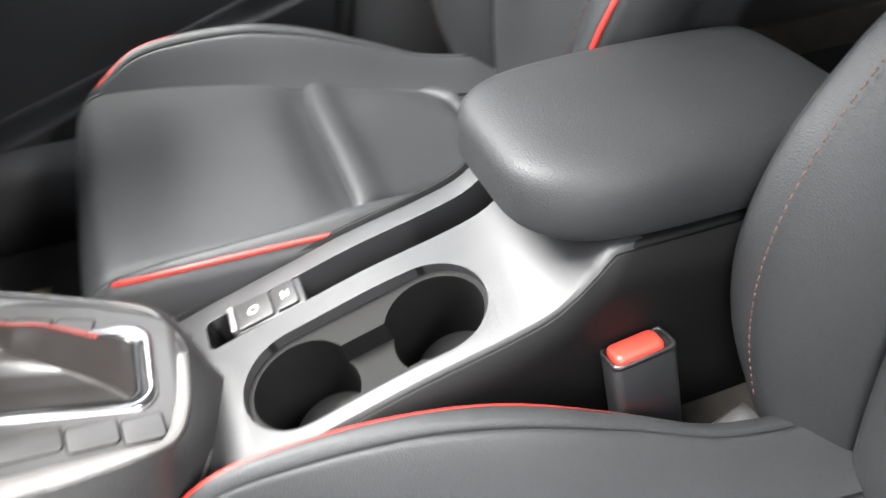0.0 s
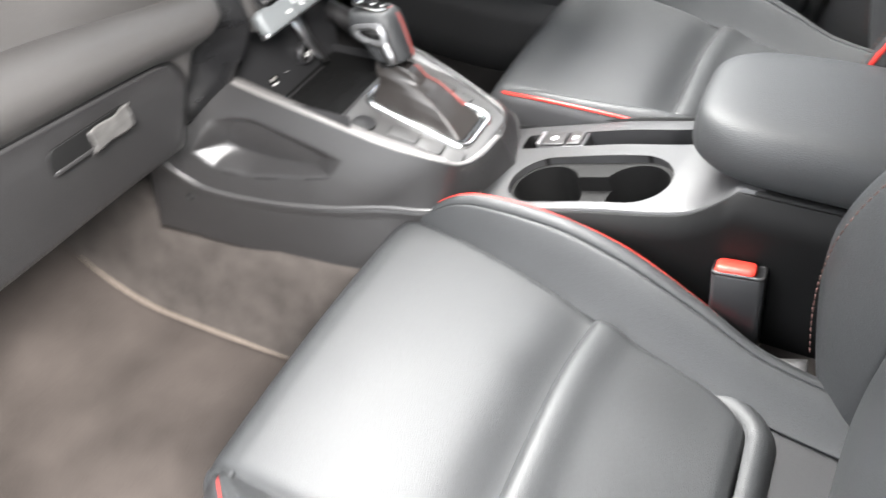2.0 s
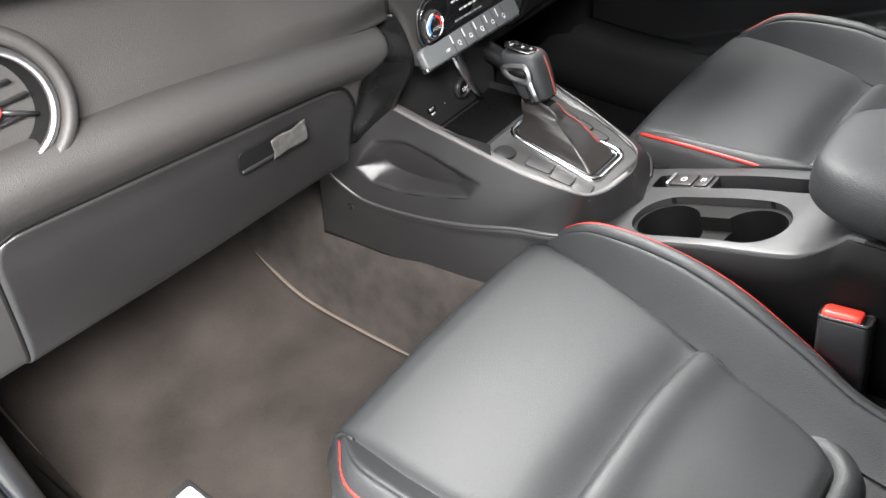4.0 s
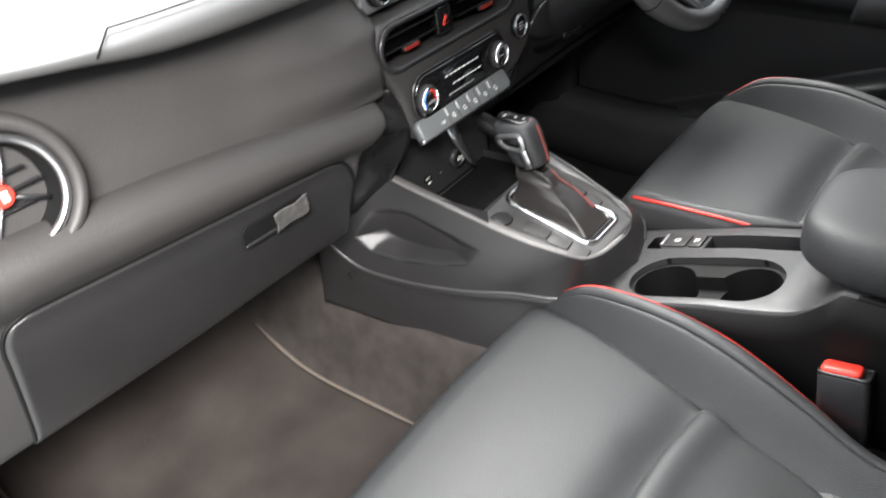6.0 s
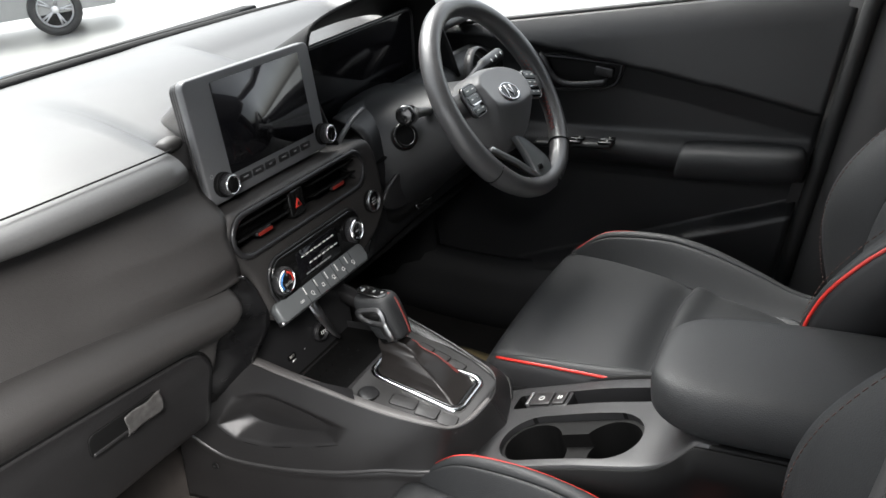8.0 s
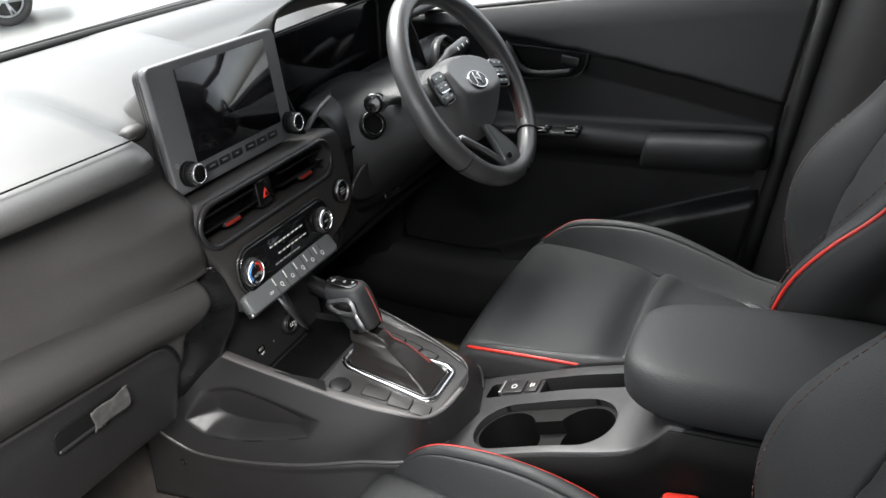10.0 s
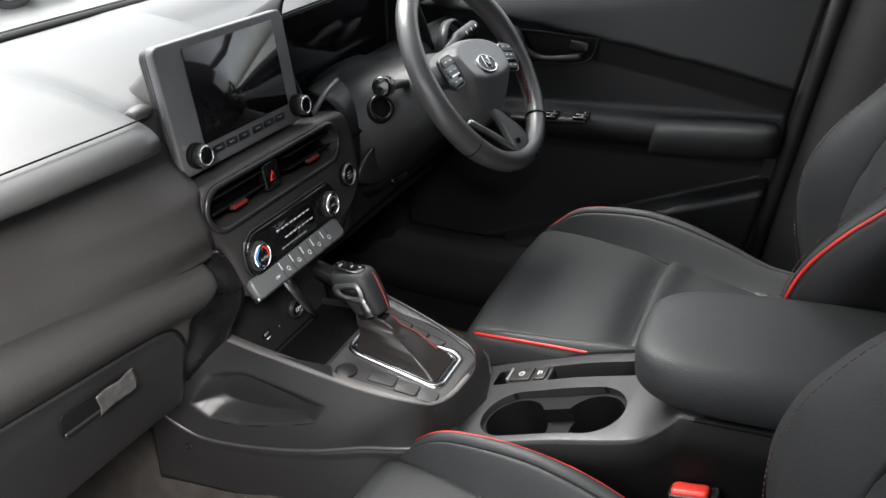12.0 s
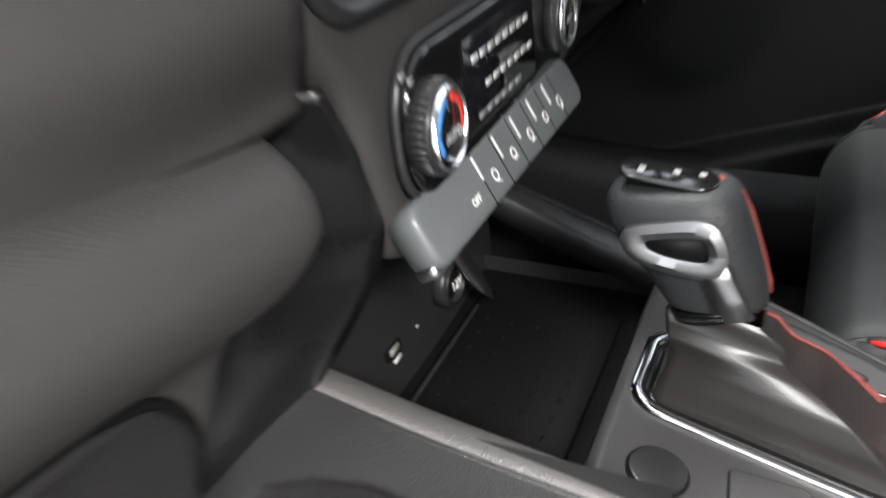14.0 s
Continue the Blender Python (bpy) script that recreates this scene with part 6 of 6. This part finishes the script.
part("door_handle", loft([[dh @ Vector((0.445 - p[0] + a * 0.35, p[1] - 0.915 + a, p[2] - c)) for a, c in ((-0.0045 * k, 0.010), (-0.0055 * k, 0.002), (0.0, 0.0), (0.0055 * k, 0.002), (0.0045 * k, 0.010))] for p, k in zip(lever, np.interp(np.linspace(0, 1, 25), [0, 0.3, 0.6, 1], [1.9, 1.5, 1.1, 1.3]))]), SATIN, ddoor, "satin black inner door handle")
part("lock_button", slab(rounded(0.036, 0.018, 0.004, 4), 0.014, on_door(0.388, 0.9195) @ Matrix.Rotation(radians(-12), 4, "Z"), 0.003), SATIN, ddoor, "black lock tab")
swp = part("switch_plate", box(0.628, 0.664, 0.365, 0.52, 0.784, 0.7965, 0.005), DOOR, ddoor, "window switch plate")
for k in range(2):
    for j in range(2):
        y, x = 0.375 + 0.060 * k, 0.629 + 0.018 * j
        part("window_switch", box(x - 0.007, x + 0.007, y - 0.014, y + 0.014, 0.7955, 0.802, 0.002), GLOSS, swp, "black window switch")
        part("mark", bar_mark(0.004, 0.003, Matrix.Translation((x, y - 0.004, 0.8022))), WHITE, swp)
armp = part("armrest_pad", loft([[(0.695 + x * k, y - 0.35 * (z - 0.03) * f, 0.757 + z * k) for x, z in ((0.03, -0.038), (-0.03, -0.038), (-0.050, -0.033), (-0.060, -0.018), (-0.062, 0.008), (-0.056, 0.024), (-0.040, 0.031), (0.03, 0.034))] for y, k, f in ((0.030, 0.35, 0), (0.036, 0.75, 0), (0.052, 0.93, 0), (0.11, 1.0, 0), (0.19, 1.0, 0), (0.222, 1.0, 0.4), (0.236, 0.97, 0.6), (0.241, 0.92, 0.6), (0.243, 0.78, 0.6))]), LEATHER, ddoor, "padded black leather armrest")
armp.modifiers.new("round", "SUBSURF").levels = 2
armp.modifiers["round"].render_levels = 2

# seat belt on the driver pillar
belt = thing("seat_belt", (0.64, -0.12, 0.8), "black woven driver seat belt hanging on the pillar", "seat belt")
part("webbing", loft([[(0.640 - 0.01 * v, y - 0.022, z), (0.640 - 0.01 * v, y + 0.022, z), (0.6385 - 0.01 * v, y + 0.022, z), (0.6385 - 0.01 * v, y - 0.022, z)] for v, y, z in ((0, -0.12, 0.45), (0.3, -0.15, 0.8), (0.6, -0.18, 1.1), (1, -0.19, 1.25))]), FABRIC, belt)
part("tongue", slab(rounded(0.05, 0.03, 0.006), 0.006, facing((0.634, -0.155, 0.93), (-1, 0, 0)), 0.002), BLACK, belt)
part("tongue_plate", slab(rounded(0.024, 0.036, 0.004), 0.002, facing((0.633, -0.155, 0.905), (-1, 0, 0))), CHROME, belt)

# glove box film scrap
film = part("clear_film", sheet(lambda u, v: tuple(hm @ Vector((-0.004 + 0.050 * u + 0.0015 * math.sin(5 * v), -0.013 + 0.026 * v + 0.004 * u + 0.0008 * math.sin(7 * u), 0.0065 + 0.0012 * math.sin(9 * u + 3 * v) * (0.3 + u) + 0.006 * max(0, u - 0.85)))), 18, 8), TAPE, glovebox, "crumpled clear protective film")
thick(film, 0.0006)

# ---- floor mat ----
mat_ob = thing("floor_mat", (-0.42, 0.6, 0.35), "worn dark carpet floor mat with a pale metal badge", "floor mat")


def mat_xy(u, v):
    x0 = -0.665 + 0.02 * v
    x1 = -0.200 + 0.035 * max(0, v - 0.45) + 0.010 * math.sin(6 * v)
    return x0 + (x1 - x0) * u, 0.30 + 0.72 * v


def mat_pt(u, v):
    x, y = mat_xy(u, v)
    return (x, y, floor_z(max(-0.63, min(-0.22, x)), y) + 0.012 + 0.004 * noise.noise(Vector((x * 5, y * 5, 3))))


thick(part("carpet", sheet(mat_pt, 40, 50), MAT_CLOTH, mat_ob), 0.008)
edge = [mat_pt(1, v) for v in np.linspace(0, 1, 40)] + [mat_pt(u, 1) for u in np.linspace(0.97, 0.03, 26)] + [mat_pt(0, v) for v in np.linspace(1, 0, 40)]
part("binding", tube(edge, 0.0045, 6), BINDING, mat_ob, "stitched edge binding")
bz = floor_z(-0.55, 0.66) + 0.016
bdm = Matrix.Translation((-0.560, 0.605, bz)) @ Matrix.Rotation(radians(90), 4, "Z")
badge = part("badge", slab(rounded(0.200, 0.036, 0.004, 3), 0.003, bdm, 0.001), TRIM_GREY, mat_ob, "grey badge plate with pale shapes")
for k in range(4):
    part("badge_shape", slab(rounded(0.040, 0.026, 0.006, 3), 0.0012, bdm @ Matrix.Translation((-0.069 + 0.046 * k, 0, 0.003)), 0.0004), WHITE, badge)

# added dark sheet over the driver's carpet, in place of the footwell's shade
shade_sheet = thing("footwell_shade_sheet", (0.42, 0.6, 0.35), "near-black sheet standing in for shade on the driver footwell floor", "floor mat")
thick(part("cloth", sheet(lambda u, v: (0.165 + 0.495 * u, 0.10 + 0.93 * v, floor_z(min(0.62, 0.165 + 0.495 * u), 0.10 + 0.93 * v) + 0.010 + 0.003 * noise.noise(Vector((u * 3, v * 5, 7)))), 30, 50), FOOTWELL_SHADE, shade_sheet), 0.006)

web = thing("loose_webbing", (0.50, 0.61, 0.36), "scrap of yellow-brown webbing on the driver footwell carpet", "webbing")
part("strap", loft([[(0.500 - 0.006 * k + a, 0.69 - 0.16 * k, floor_z(0.5, 0.69 - 0.16 * k) + 0.017 + 0.003 * math.sin(9 * k) + b) for a, b in ((-0.013, 0.0), (0.013, 0.002), (0.013, 0.005), (-0.013, 0.003))] for k in np.linspace(0, 1, 14)]), TAN, web)

# ---- outside: parked dark car and floor line ----
bm = bmesh.new()
vs = [bm.verts.new((x, y, 0.004)) for x, y in ((-6, 8.1), (16, 5.4), (16, 5.55), (-6, 8.25))]
bm.faces.new(vs)
tagged(part("floor_line", bm, LINE_PAINT, smooth=False), "worn white line painted on the floor", "floor marking", kind="structure")
car = thing("parked_car", (5.7, 11.0, 0), "silver-grey parked car with alloy wheels on pale floor", "car")
cpose = Matrix.Translation((5.75, 11.0, 0)) @ Matrix.Rotation(radians(-38), 4, "Z")
prof = [(-2.1, 0.28), (-2.15, 0.60), (-2.05, 0.85), (-1.2, 0.95), (-0.55, 1.40), (0.9, 1.44), (1.75, 1.00), (2.1, 0.9), (2.15, 0.5), (2.1, 0.28)]
part("body", loft([[cpose @ Vector((x * k, y, 0.28 + (z - 0.28) * h)) for x, z in prof] for y, k, h in ((-0.88, 0.97, 0.93), (-0.84, 1.0, 0.98), (0.84, 1.0, 0.98), (0.88, 0.97, 0.93))]), CAR_PAINT, car, smooth=False)
for x in (-1.3, 1.35):
    for y in (-0.82, 0.82):
        wmx = cpose @ Matrix.Translation((x, y, 0.33)) @ Matrix.Rotation(radians(90 if y < 0 else -90), 4, "X")
        wh = part("wheel", ring(0.33, 0.225, 0.10, wmx, 40, 0.03), RUBBER, car, "black tyre on a silver alloy rim")
        part("rim", ring(0.228, 0.205, 0.09, wmx, 40, 0.01), SILVER, wh)
        part("hub", slab(circle(0.05, 20), 0.085, wmx, 0.01), SILVER, wh)
        part("dish", slab(circle(0.22, 30), 0.03, wmx), BLACK, wh)
        for k in range(5):
            a = 2 * math.pi * k / 5
            for d in (-0.12, 0.12):
                part("spoke", tube([wmx @ Vector((0.04 * math.cos(a), 0.04 * math.sin(a), 0.07)), wmx @ Vector((0.215 * math.cos(a + d), 0.215 * math.sin(a + d), 0.08))], 0.014, 6), SILVER, wh)

# driver side sill trim
dsill = thing("driver_door_sill", (0.68, 0.3, 0.36), "black plastic sill trim beside the driver footwell", "sill")
part("sill_trim", loft([[(x, y, z + lift) for x, z in ((0.618, 0.355), (0.626, 0.410), (0.634, 0.455), (0.650, 0.490), (0.672, 0.500), (0.688, 0.500), (0.688, 0.355))] for y, lift in [(-0.10 + 1.10 * k / 30, 0.20 * max(0.0, k / 30 - 0.68) ** 1.3) for k in range(31)]]), DOOR, dsill)
part("kick_trim", loft([[(x, y, z) for x, z in ((0.640 - b, 0.44), (0.646 - b, 0.60), (0.652 - b, 0.76), (0.690, 0.76), (0.690, 0.44))] for y, b in ((0.80, -0.02), (0.83, 0.0), (0.90, 0.012), (1.02, 0.02))]), DOOR, dsill, "black kick trim at the foot of the pillar")
